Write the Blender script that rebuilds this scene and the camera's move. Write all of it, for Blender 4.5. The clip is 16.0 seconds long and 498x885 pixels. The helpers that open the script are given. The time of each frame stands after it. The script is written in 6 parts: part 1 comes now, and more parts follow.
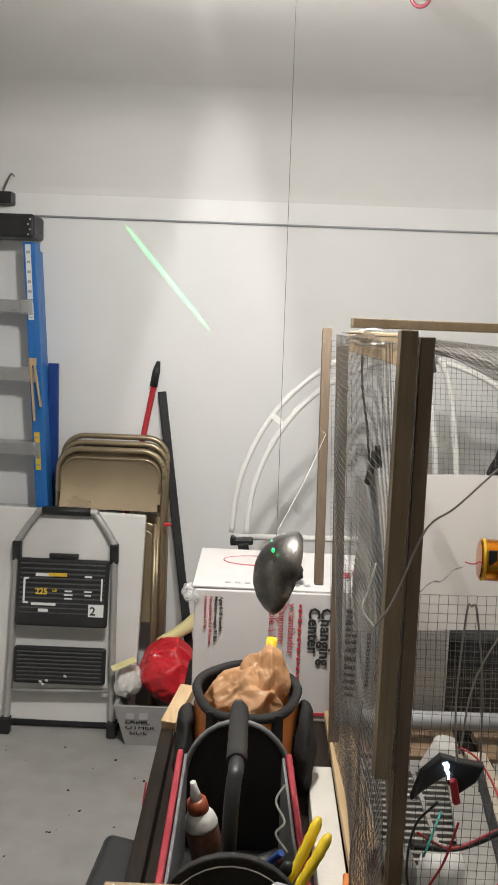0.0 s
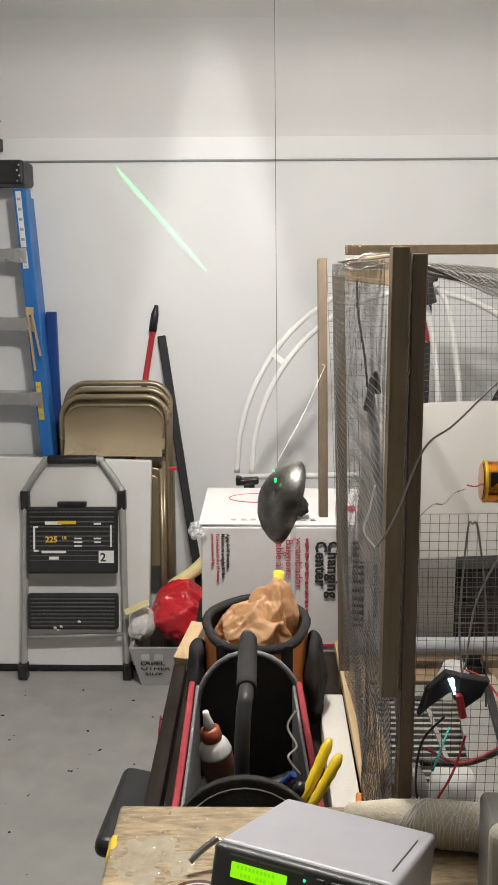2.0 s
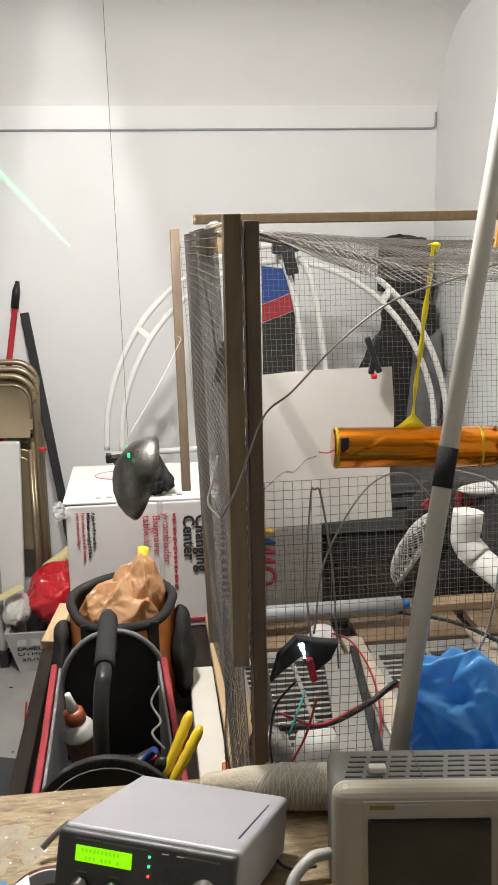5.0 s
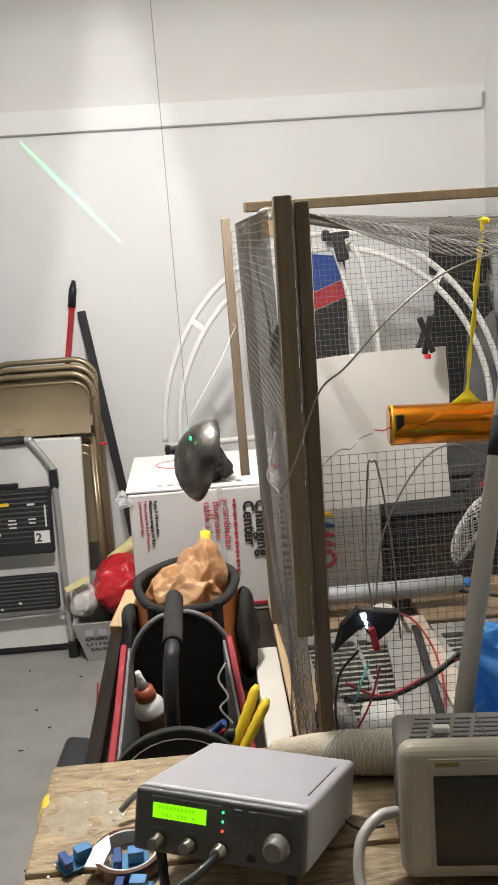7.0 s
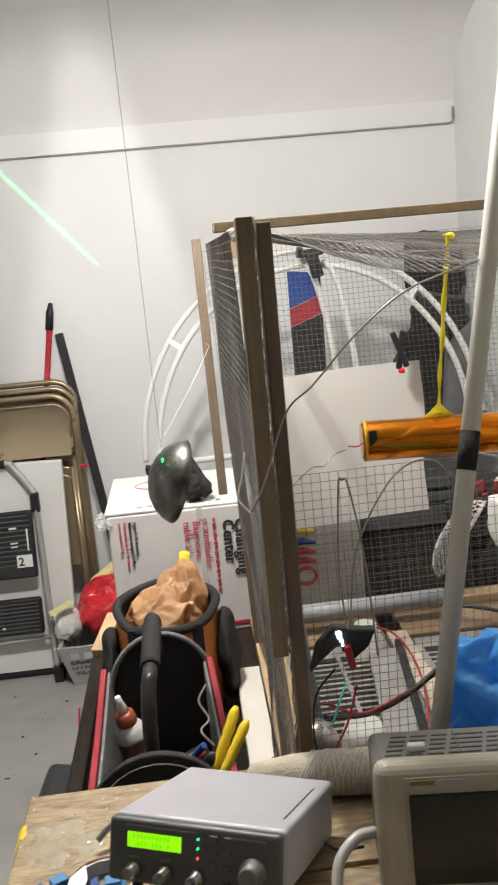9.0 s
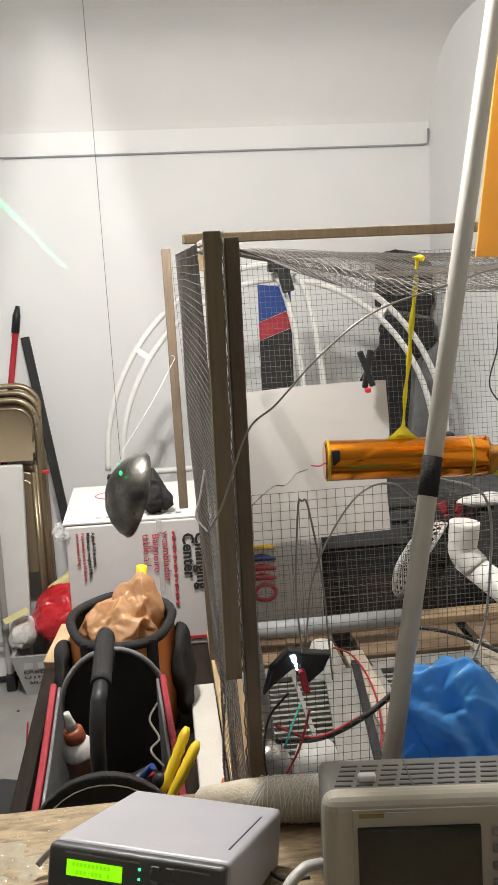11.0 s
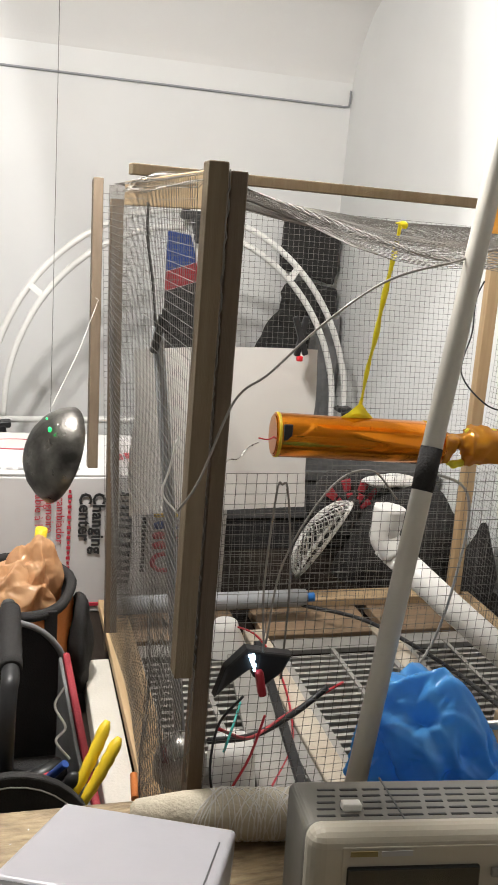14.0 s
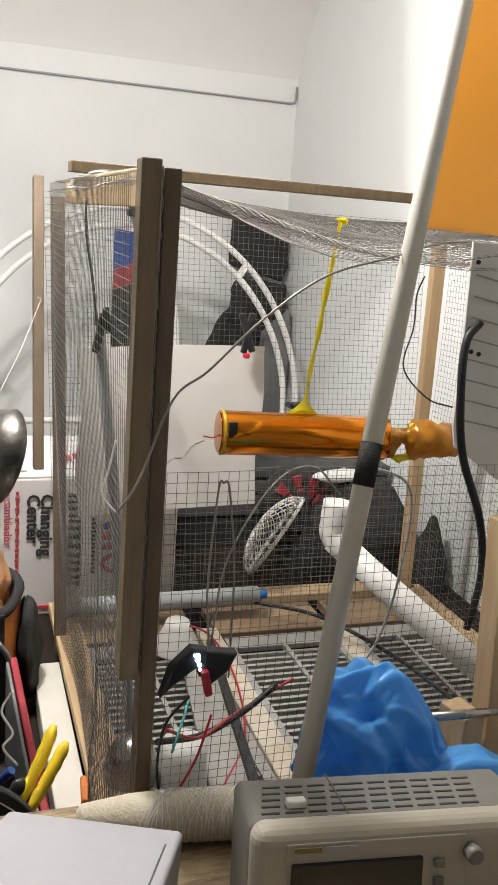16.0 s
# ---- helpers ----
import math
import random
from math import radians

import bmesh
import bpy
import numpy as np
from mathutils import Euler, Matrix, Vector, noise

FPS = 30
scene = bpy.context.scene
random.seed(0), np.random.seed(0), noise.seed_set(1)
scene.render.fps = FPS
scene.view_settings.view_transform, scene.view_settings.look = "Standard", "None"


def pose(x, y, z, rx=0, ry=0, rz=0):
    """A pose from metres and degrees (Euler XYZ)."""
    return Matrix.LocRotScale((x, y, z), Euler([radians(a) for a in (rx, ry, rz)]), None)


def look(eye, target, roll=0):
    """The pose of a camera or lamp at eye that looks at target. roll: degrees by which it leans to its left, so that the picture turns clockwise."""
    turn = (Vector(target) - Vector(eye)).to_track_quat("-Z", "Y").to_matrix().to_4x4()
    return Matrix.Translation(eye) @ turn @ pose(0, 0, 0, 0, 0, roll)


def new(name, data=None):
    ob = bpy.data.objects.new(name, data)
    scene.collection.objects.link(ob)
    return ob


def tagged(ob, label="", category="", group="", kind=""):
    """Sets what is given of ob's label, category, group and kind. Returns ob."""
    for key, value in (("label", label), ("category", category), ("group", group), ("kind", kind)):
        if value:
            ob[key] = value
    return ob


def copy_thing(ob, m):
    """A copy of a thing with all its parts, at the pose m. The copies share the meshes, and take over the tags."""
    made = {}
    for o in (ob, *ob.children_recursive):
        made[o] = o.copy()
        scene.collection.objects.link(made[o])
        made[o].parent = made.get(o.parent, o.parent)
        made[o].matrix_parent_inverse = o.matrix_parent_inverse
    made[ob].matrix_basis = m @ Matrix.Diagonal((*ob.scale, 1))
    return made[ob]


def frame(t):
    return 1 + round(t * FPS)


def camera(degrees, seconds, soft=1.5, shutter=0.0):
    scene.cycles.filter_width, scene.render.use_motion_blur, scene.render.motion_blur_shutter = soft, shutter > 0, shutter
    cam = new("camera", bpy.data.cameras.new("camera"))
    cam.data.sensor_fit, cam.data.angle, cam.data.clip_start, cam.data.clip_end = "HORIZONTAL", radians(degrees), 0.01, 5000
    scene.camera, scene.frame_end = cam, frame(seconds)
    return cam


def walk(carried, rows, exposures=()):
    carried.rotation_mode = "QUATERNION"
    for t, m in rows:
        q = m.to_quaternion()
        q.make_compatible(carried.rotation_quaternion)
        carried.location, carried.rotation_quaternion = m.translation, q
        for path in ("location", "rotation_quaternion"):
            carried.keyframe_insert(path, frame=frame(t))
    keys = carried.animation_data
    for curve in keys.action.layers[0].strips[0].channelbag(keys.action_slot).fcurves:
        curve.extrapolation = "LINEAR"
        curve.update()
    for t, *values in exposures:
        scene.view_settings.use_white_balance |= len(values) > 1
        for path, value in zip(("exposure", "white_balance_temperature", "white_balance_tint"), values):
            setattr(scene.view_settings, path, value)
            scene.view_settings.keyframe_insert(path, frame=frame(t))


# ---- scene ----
cam = camera(31.4, 16.0, shutter=0.5)
PATH = [
    (0, (0.043, 0.054, 1.699), (0.024, 2.036, 1.436), 2.2),
    (0.5, (0.051, 0.06, 1.681), (0.024, 2.036, 1.371), 1.3),
    (1, (0.058, 0.065, 1.671), (0.028, 2.027, 1.282), 0.1),
    (1.5, (0.061, 0.058, 1.673), (0.026, 2.019, 1.281), -0.3),
    (2, (0.058, 0.057, 1.672), (0.026, 2.02, 1.291), -0.3),
    (2.5, (0.108, 0.035, 1.671), (0.193, 1.992, 1.265), -1.2),
    (3, (0.138, 0.042, 1.666), (0.38, 1.978, 1.226), -1.7),
    (3.5, (0.133, 0.054, 1.662), (0.405, 1.983, 1.212), -1.2),
    (4, (0.121, 0.07, 1.674), (0.372, 2.008, 1.246), -0.4),
    (6.5, (0.116, 0.069, 1.646), (0.248, 2.011, 1.187), -3.6),
    (7, (0.112, 0.031, 1.648), (0.207, 1.979, 1.203), -3.8),
    (7.5, (0.11, 0.018, 1.649), (0.187, 1.97, 1.22), -4.1),
    (8, (0.115, 0.024, 1.649), (0.186, 1.977, 1.224), -5.0),
    (8.5, (0.123, 0.022, 1.647), (0.215, 1.975, 1.224), -5.5),
    (9, (0.136, 0.032, 1.652), (0.264, 1.985, 1.24), -5.2),
    (9.5, (0.147, 0.054, 1.654), (0.339, 2.007, 1.27), -4.1),
    (12, (0.144, 0.053, 1.659), (0.369, 1.996, 1.241), -1.4),
    (12.5, (0.077, 0.166, 1.657), (0.392, 2.092, 1.22), 0.2),
    (13, (0.01, 0.229, 1.641), (0.453, 2.124, 1.179), 3.7),
    (13.5, (0.006, 0.235, 1.641), (0.494, 2.113, 1.156), 4.3),
    (14, (0.014, 0.233, 1.643), (0.551, 2.097, 1.156), 4.9),
    (14.5, (0.011, 0.236, 1.644), (0.574, 2.091, 1.154), 5.6),
    (15, (0.017, 0.232, 1.647), (0.604, 2.081, 1.161), 5.4),
    (15.5, (0.033, 0.233, 1.647), (0.648, 2.073, 1.161), 4.8),
    (16, (0.034, 0.232, 1.645), (0.663, 2.067, 1.159), 4.5),
]
BASE = 0.0
walk(cam, [(t, look(eye, target, roll)) for t, eye, target, roll in PATH], [(0, BASE - 0.14), (2, BASE - 0.1), (3.5, BASE), (10, BASE + 0.02), (16, BASE + 0.08)])

# ---- world, lights, exposure ----
world = bpy.data.worlds.new("world")
scene.world = world
world.use_nodes = True
world.node_tree.nodes["Background"].inputs[0].default_value = (0.9, 0.95, 1.0, 1)
world.node_tree.nodes["Background"].inputs[1].default_value = 0.01


def bulb(name, place, radius, watts, colour):
    data = bpy.data.lights.new(name, "POINT")
    data.shadow_soft_size, data.energy, data.color = radius, watts, colour
    ob = new(name, data)
    ob.location = place
    return ob


LAMP = Vector((-0.168, 1.7, 2.46))
bulb("ceiling_bulb", (0.03, 1.72, 2.44), 0.06, 94, (1.0, 0.975, 0.94))
# Extra unseen spot, added for the bright wedge on the back wall.
wedge = bpy.data.lights.new("wedge_spot", "SPOT")
wedge.spot_size, wedge.spot_blend, wedge.energy, wedge.color, wedge.shadow_soft_size = radians(125), 0.15, 50, (1.0, 0.98, 0.96), 0.003
wob = new("wedge_spot", wedge)
wob.matrix_world = look(LAMP, (-0.12, 3.88, 1.6))
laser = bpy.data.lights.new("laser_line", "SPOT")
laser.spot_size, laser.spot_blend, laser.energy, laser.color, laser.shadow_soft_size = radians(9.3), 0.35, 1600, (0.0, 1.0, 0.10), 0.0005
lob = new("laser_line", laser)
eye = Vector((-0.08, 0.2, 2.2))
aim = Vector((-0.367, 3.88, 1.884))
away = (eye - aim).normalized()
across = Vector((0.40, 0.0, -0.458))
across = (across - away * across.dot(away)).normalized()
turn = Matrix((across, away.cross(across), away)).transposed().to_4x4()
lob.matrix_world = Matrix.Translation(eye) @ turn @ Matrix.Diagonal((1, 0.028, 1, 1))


# ---- materials ----
def material(name, base, rough=0.6, metal=0.0, second=None, scale=20.0, amount=0.5, bump=0.0, bump_scale=120.0, spec=0.5, stretch=(1, 1, 1), emit=None, emit_strength=0.0, alpha=1.0, transmission=0.0, coat=0.0, glow_through=0.0):
    m = bpy.data.materials.new(name)
    m.use_nodes = True
    nt = m.node_tree
    b = nt.nodes["Principled BSDF"]
    b.inputs["Roughness"].default_value = rough
    b.inputs["Metallic"].default_value = metal
    b.inputs["Specular IOR Level"].default_value = spec
    b.inputs["Coat Weight"].default_value = coat
    b.inputs["Transmission Weight"].default_value = transmission
    b.inputs["Alpha"].default_value = alpha
    base4 = (*base, 1)
    sec4 = (*(second if second else [c * 0.8 for c in base]), 1)
    tc = nt.nodes.new("ShaderNodeTexCoord")
    mp = nt.nodes.new("ShaderNodeMapping")
    mp.inputs["Scale"].default_value = stretch
    nt.links.new(tc.outputs["Object"], mp.inputs["Vector"])
    n1 = nt.nodes.new("ShaderNodeTexNoise")
    n1.inputs["Scale"].default_value, n1.inputs["Detail"].default_value = scale, 6
    nt.links.new(mp.outputs[0], n1.inputs["Vector"])
    n2 = nt.nodes.new("ShaderNodeTexNoise")
    n2.inputs["Scale"].default_value, n2.inputs["Detail"].default_value = scale * 0.17, 3
    nt.links.new(mp.outputs[0], n2.inputs["Vector"])
    add = nt.nodes.new("ShaderNodeMath")
    add.operation = "MULTIPLY_ADD"
    add.inputs[1].default_value = 0.5
    half = nt.nodes.new("ShaderNodeMath")
    half.operation = "MULTIPLY"
    half.inputs[1].default_value = 0.5
    nt.links.new(n2.outputs[0], half.inputs[0])
    nt.links.new(n1.outputs[0], add.inputs[0])
    nt.links.new(half.outputs[0], add.inputs[2])
    ramp = nt.nodes.new("ShaderNodeMapRange")
    ramp.inputs[1].default_value, ramp.inputs[2].default_value = 0.35, 0.65
    ramp.inputs[3].default_value, ramp.inputs[4].default_value = 0.0, amount
    nt.links.new(add.outputs[0], ramp.inputs[0])
    mix = nt.nodes.new("ShaderNodeMix")
    mix.data_type = "RGBA"
    mix.inputs["A"].default_value, mix.inputs["B"].default_value = base4, sec4
    nt.links.new(ramp.outputs[0], mix.inputs["Factor"])
    nt.links.new(mix.outputs["Result"], b.inputs["Base Color"])
    rr = nt.nodes.new("ShaderNodeMapRange")
    rr.inputs[1].default_value, rr.inputs[2].default_value = 0.3, 0.7
    rr.inputs[3].default_value, rr.inputs[4].default_value = max(0.02, rough - 0.08), min(1, rough + 0.08)
    nt.links.new(n1.outputs[0], rr.inputs[0])
    nt.links.new(rr.outputs[0], b.inputs["Roughness"])
    if bump:
        n3 = nt.nodes.new("ShaderNodeTexNoise")
        n3.inputs["Scale"].default_value, n3.inputs["Detail"].default_value = bump_scale, 4
        nt.links.new(mp.outputs[0], n3.inputs["Vector"])
        bp = nt.nodes.new("ShaderNodeBump")
        bp.inputs["Strength"].default_value, bp.inputs["Distance"].default_value = bump, 0.003
        nt.links.new(n3.outputs[0], bp.inputs["Height"])
        nt.links.new(bp.outputs[0], b.inputs["Normal"])
    if glow_through:
        tr = nt.nodes.new("ShaderNodeBsdfTranslucent")
        nt.links.new(mix.outputs["Result"], tr.inputs[0])
        ms = nt.nodes.new("ShaderNodeMixShader")
        ms.inputs[0].default_value = glow_through
        nt.links.new(b.outputs[0], ms.inputs[1])
        nt.links.new(tr.outputs[0], ms.inputs[2])
        nt.links.new(ms.outputs[0], nt.nodes["Material Output"].inputs[0])
    if emit:
        b.inputs["Emission Color"].default_value = (*emit, 1)
        b.inputs["Emission Strength"].default_value = emit_strength
    return m


WALL = material("wall_paint", (0.80, 0.80, 0.785), 0.6, second=(0.75, 0.75, 0.735), scale=6, amount=0.5, bump=0.08, bump_scale=180)
CEIL = material("ceiling_paint", (0.78, 0.77, 0.75), 0.75, second=(0.73, 0.72, 0.70), scale=5, amount=0.5, bump=0.1, bump_scale=160)
CONCRETE = material("concrete_floor", (0.36, 0.35, 0.325), 0.42, second=(0.27, 0.265, 0.245), scale=9, amount=0.8, bump=0.12, bump_scale=90)
PINE = material("pale_pine", (0.52, 0.37, 0.21), 0.6, second=(0.38, 0.25, 0.13), scale=14, amount=0.7, bump=0.15, stretch=(9, 9, 0.6))
PINE_Y = material("pale_pine_along", (0.52, 0.37, 0.21), 0.6, second=(0.36, 0.24, 0.12), scale=14, amount=0.7, bump=0.15, stretch=(9, 0.6, 9))
PINE_X = material("pale_pine_across", (0.46, 0.33, 0.19), 0.6, second=(0.33, 0.22, 0.12), scale=14, amount=0.7, bump=0.15, stretch=(0.6, 9, 9))
OLDWOOD = material("worn_bench_wood", (0.44, 0.33, 0.185), 0.55, second=(0.14, 0.095, 0.05), scale=42, amount=1.0, bump=0.8, bump_scale=80, stretch=(1, 4, 4))
# Same wood as LATHLIGHT, with the posts' shade put into a darker colour.
LATH = material("shaded_lath", (0.15, 0.107, 0.068), 0.65, second=(0.10, 0.072, 0.045), scale=16, amount=0.8, bump=0.25, stretch=(9, 9, 0.5))
LATHLIGHT = material("tan_lath", (0.185, 0.137, 0.08), 0.65, second=(0.125, 0.09, 0.05), scale=16, amount=0.8, bump=0.25, stretch=(9, 9, 0.5))
DARKWOOD = material("dark_stained_wood", (0.022, 0.015, 0.011), 0.6, second=(0.010, 0.007, 0.005), scale=12, amount=0.8, bump=0.2, stretch=(6, 0.6, 6), spec=0.15)
ZINC = material("galvanised_wire", (0.235, 0.225, 0.21), 0.45, 0.75, second=(0.12, 0.115, 0.105), scale=40, amount=0.8)
STEEL = material("bare_steel", (0.42, 0.41, 0.39), 0.3, 1.0, second=(0.26, 0.25, 0.24), scale=14, amount=0.8)
DULL = material("tarnished_steel", (0.30, 0.285, 0.26), 0.33, 0.95, second=(0.05, 0.048, 0.045), scale=34, amount=0.9, bump=0.25, bump_scale=90)
ALU = material("brushed_aluminium", (0.62, 0.62, 0.62), 0.35, 0.9, second=(0.45, 0.45, 0.45), scale=20, amount=0.6)
GREYPAINT = material("silver_grey_paint", (0.42, 0.41, 0.39), 0.4, 0.3, scale=18, amount=0.5)
TAN = material("tan_enamel", (0.33, 0.26, 0.165), 0.3, 0.6, second=(0.29, 0.23, 0.145), scale=3, amount=0.5)
BLACK = material("black_plastic", (0.016, 0.016, 0.017), 0.42, spec=0.35, second=(0.028, 0.028, 0.029), scale=25, amount=0.7, bump=0.05)
BLACKCLOTH = material("black_nylon", (0.023, 0.022, 0.022), 0.85, spec=0.2, second=(0.036, 0.034, 0.033), scale=30, amount=0.8, bump=0.5, bump_scale=350)
GREYCLOTH = material("grey_cloth", (0.20, 0.20, 0.20), 0.85, second=(0.13, 0.13, 0.13), scale=20, amount=0.8, bump=0.4, bump_scale=300)
WHITE = material("white_plastic", (0.74, 0.73, 0.70), 0.38, second=(0.66, 0.65, 0.61), scale=9, amount=0.6)
OFFWHITE = material("aged_white_pvc", (0.62, 0.60, 0.54), 0.35, second=(0.52, 0.49, 0.43), scale=10, amount=0.6)
CARDWHITE = material("white_paper_card", (0.62, 0.60, 0.565), 0.7, second=(0.58, 0.56, 0.525), scale=6, amount=0.6, bump=0.05)
BOXWHITE = material("white_printed_carton", (0.60, 0.58, 0.56), 0.6, second=(0.48, 0.465, 0.45), scale=7, amount=0.8, bump=0.15, bump_scale=30)
BLUE = material("blue_fibreglass", (0.02, 0.16, 0.48), 0.4, second=(0.015, 0.12, 0.36), scale=16, amount=0.6, stretch=(6, 6, 0.6))
DARKBLUE = material("dark_blue_paint", (0.012, 0.05, 0.22), 0.4, scale=16)
RED = material("red_paint", (0.42, 0.018, 0.028), 0.45, second=(0.3, 0.012, 0.02), scale=18)
REDCLOTH = material("red_nylon", (0.30, 0.013, 0.024), 0.7, second=(0.21, 0.009, 0.015), scale=24, bump=0.4, bump_scale=260)
REDBAG = material("red_plastic_bag", (0.62, 0.02, 0.03), 0.3, second=(0.45, 0.012, 0.02), scale=12, bump=0.5, bump_scale=40)
YELLOW = material("yellow_rubber", (0.78, 0.56, 0.02), 0.45, second=(0.62, 0.42, 0.015), scale=18)
PALEYELLOW = material("pale_yellow_plastic", (0.80, 0.72, 0.36), 0.5, second=(0.7, 0.62, 0.3), scale=12)
ORANGECLOTH = material("orange_nylon", (0.62, 0.20, 0.045), 0.7, second=(0.5, 0.15, 0.03), scale=24, bump=0.35, bump_scale=280)
KRAFT = material("tan_thin_plastic", (0.66, 0.33, 0.14), 0.24, second=(0.78, 0.50, 0.28), scale=14, amount=0.8, coat=0.3, glow_through=0.4, bump=0.4, bump_scale=70)
KAPTON = material("amber_polyimide_film", (0.74, 0.25, 0.011), 0.14, 0.95, second=(0.58, 0.17, 0.008), scale=10, amount=0.6, coat=0.15, bump=0.008, bump_scale=30)
KAPTONY = material("yellow_polyimide_tape", (0.85, 0.72, 0.05), 0.25, 0.0, second=(0.66, 0.42, 0.015), scale=22, amount=0.8, coat=0.4, glow_through=0.45, bump=0.3, bump_scale=60)
RIBBON = material("yellow_film_ribbon", (0.86, 0.78, 0.05), 0.3, second=(0.74, 0.62, 0.04), scale=40, glow_through=0.4, bump=0.4, bump_scale=90)
CRINKLE = material("crinkled_amber_film", (0.66, 0.33, 0.02), 0.2, 0.4, second=(0.42, 0.15, 0.008), scale=24, amount=0.9, coat=0.4, glow_through=0.35, bump=0.4, bump_scale=70)
ORANGEFILM = material("amber_plastic_sheet", (0.88, 0.58, 0.17), 0.42, second=(0.82, 0.52, 0.14), scale=4, amount=0.6, glow_through=0.5)
BLUEBAG = material("blue_plastic_bag", (0.13, 0.47, 0.92), 0.16, second=(0.08, 0.38, 0.84), scale=9, amount=0.8, coat=0.5, glow_through=0.4, bump=0.12, bump_scale=60)
CREAM = material("instrument_cream", (0.37, 0.34, 0.275), 0.45, second=(0.33, 0.30, 0.245), scale=12, amount=0.5, bump=0.03)
DARKGREY = material("dark_grey_plastic", (0.072, 0.072, 0.072), 0.45, second=(0.045, 0.045, 0.043), scale=20, amount=0.5, bump=0.05)
MIDGREY = material("mid_grey_plastic", (0.155, 0.147, 0.13), 0.5, second=(0.128, 0.121, 0.106), scale=20, amount=0.5)
LILACGREY = material("light_grey_enamel", (0.39, 0.385, 0.41), 0.4, second=(0.355, 0.35, 0.375), scale=8, amount=0.6, bump=0.03)
SCREEN = material("dark_screen_glass", (0.012, 0.014, 0.013), 0.15, second=(0.016, 0.018, 0.017), scale=6)
LCD = material("lit_green_display", (0.2, 0.6, 0.01), 0.4, emit=(0.32, 1.0, 0.0), emit_strength=0.85)
LEDWHITE = material("lit_white_led", (0.9, 0.95, 1), 0.4, emit=(0.55, 0.78, 1.0), emit_strength=7.0)
LEDRED = material("lit_red_led", (0.9, 0.05, 0.02), 0.4, emit=(1, 0.05, 0.02), emit_strength=3)
LEDGREEN = material("lit_green_led", (0.05, 0.8, 0.3), 0.4, emit=(0.05, 1, 0.35), emit_strength=1.5)
LASER = material("laser_green_spot", (0.1, 0.9, 0.4), 0.4, emit=(0.0, 1, 0.15), emit_strength=1.6)
INKBLACK = material("black_ink", (0.02, 0.02, 0.02), 0.6)
INKRED = material("red_ink", (0.45, 0.03, 0.05), 0.6)
INKWHITE = material("white_ink", (0.75, 0.75, 0.73), 0.6)
INKYELLOW = material("yellow_ink", (0.75, 0.5, 0.03), 0.6)
INKGREY = material("grey_ink", (0.35, 0.35, 0.35), 0.6)
COTTON = material("cream_thread", (0.54, 0.49, 0.38), 0.85, second=(0.40, 0.35, 0.26), scale=40, amount=0.8, bump=0.6, bump_scale=240)
FOAM = material("white_foam_board", (0.68, 0.65, 0.58), 0.75, second=(0.60, 0.57, 0.50), scale=20, bump=0.2, bump_scale=200)
SKIN_GLUE = material("brown_bottle_plastic", (0.16, 0.05, 0.03), 0.35, second=(0.3, 0.2, 0.12), scale=30, amount=0.7)
CLEAR = material("clear_tape", (0.75, 0.75, 0.74), 0.2, alpha=0.35)
COPPERRED = material("red_wire", (0.45, 0.02, 0.03), 0.4)
TEAL = material("teal_wire", (0.03, 0.4, 0.35), 0.4)
CABLEGREY = material("light_grey_cable", (0.5, 0.49, 0.46), 0.45)
WIREGREY = material("dull_grey_wire", (0.27, 0.25, 0.225), 0.45, 0.3)
DIRTYWHITE = material("dirty_white_board", (0.56, 0.51, 0.42), 0.75, second=(0.34, 0.27, 0.19), scale=22, amount=0.8, bump=0.4, bump_scale=120)
ZINCPLATE = material("dull_zinc_plate", (0.42, 0.41, 0.385), 0.5, 0.45, second=(0.28, 0.27, 0.25), scale=18, amount=0.8)
BROWNBOARD = material("brown_board", (0.25, 0.17, 0.10), 0.65, second=(0.17, 0.11, 0.065), scale=14, amount=0.8, bump=0.2, stretch=(0.6, 9, 9))
BROWNTAPE = material("brown_tape_roll", (0.085, 0.025, 0.015), 0.25, coat=0.4)
PCB = material("blue_circuit_board", (0.02, 0.16, 0.32), 0.4)
GREYPIPE = material("grey_conduit", (0.33, 0.34, 0.35), 0.45, second=(0.27, 0.28, 0.29), scale=14)


# ---- mesh helpers ----
def bm_add(bm, verts, faces):
    vs = [bm.verts.new(v) for v in verts]
    for f in faces:
        bm.faces.new([vs[i] for i in f])
    return vs


def bm_box(bm, c, s, rot=None, bevel=0.0):
    """A box round c of size s, turned by rot (degrees XYZ), with chamfered edges."""
    tmp = bmesh.new()
    bmesh.ops.create_cube(tmp, size=1)
    bmesh.ops.scale(tmp, vec=s, verts=tmp.verts)
    if bevel:
        bmesh.ops.bevel(tmp, geom=list(tmp.edges), offset=bevel, segments=2 if bevel < 0.005 else 5, profile=0.5, affect="EDGES")
    m = pose(*c, *(rot or (0, 0, 0)))
    bm_join(bm, tmp, m)
    return bm


def bm_join(bm, tmp, m=Matrix()):
    tmp.verts.index_update()
    vs = [bm.verts.new(m @ v.co) for v in tmp.verts]
    for f in tmp.faces:
        nf = bm.faces.new([vs[v.index] for v in f.verts])
        nf.smooth = f.smooth
    tmp.free()


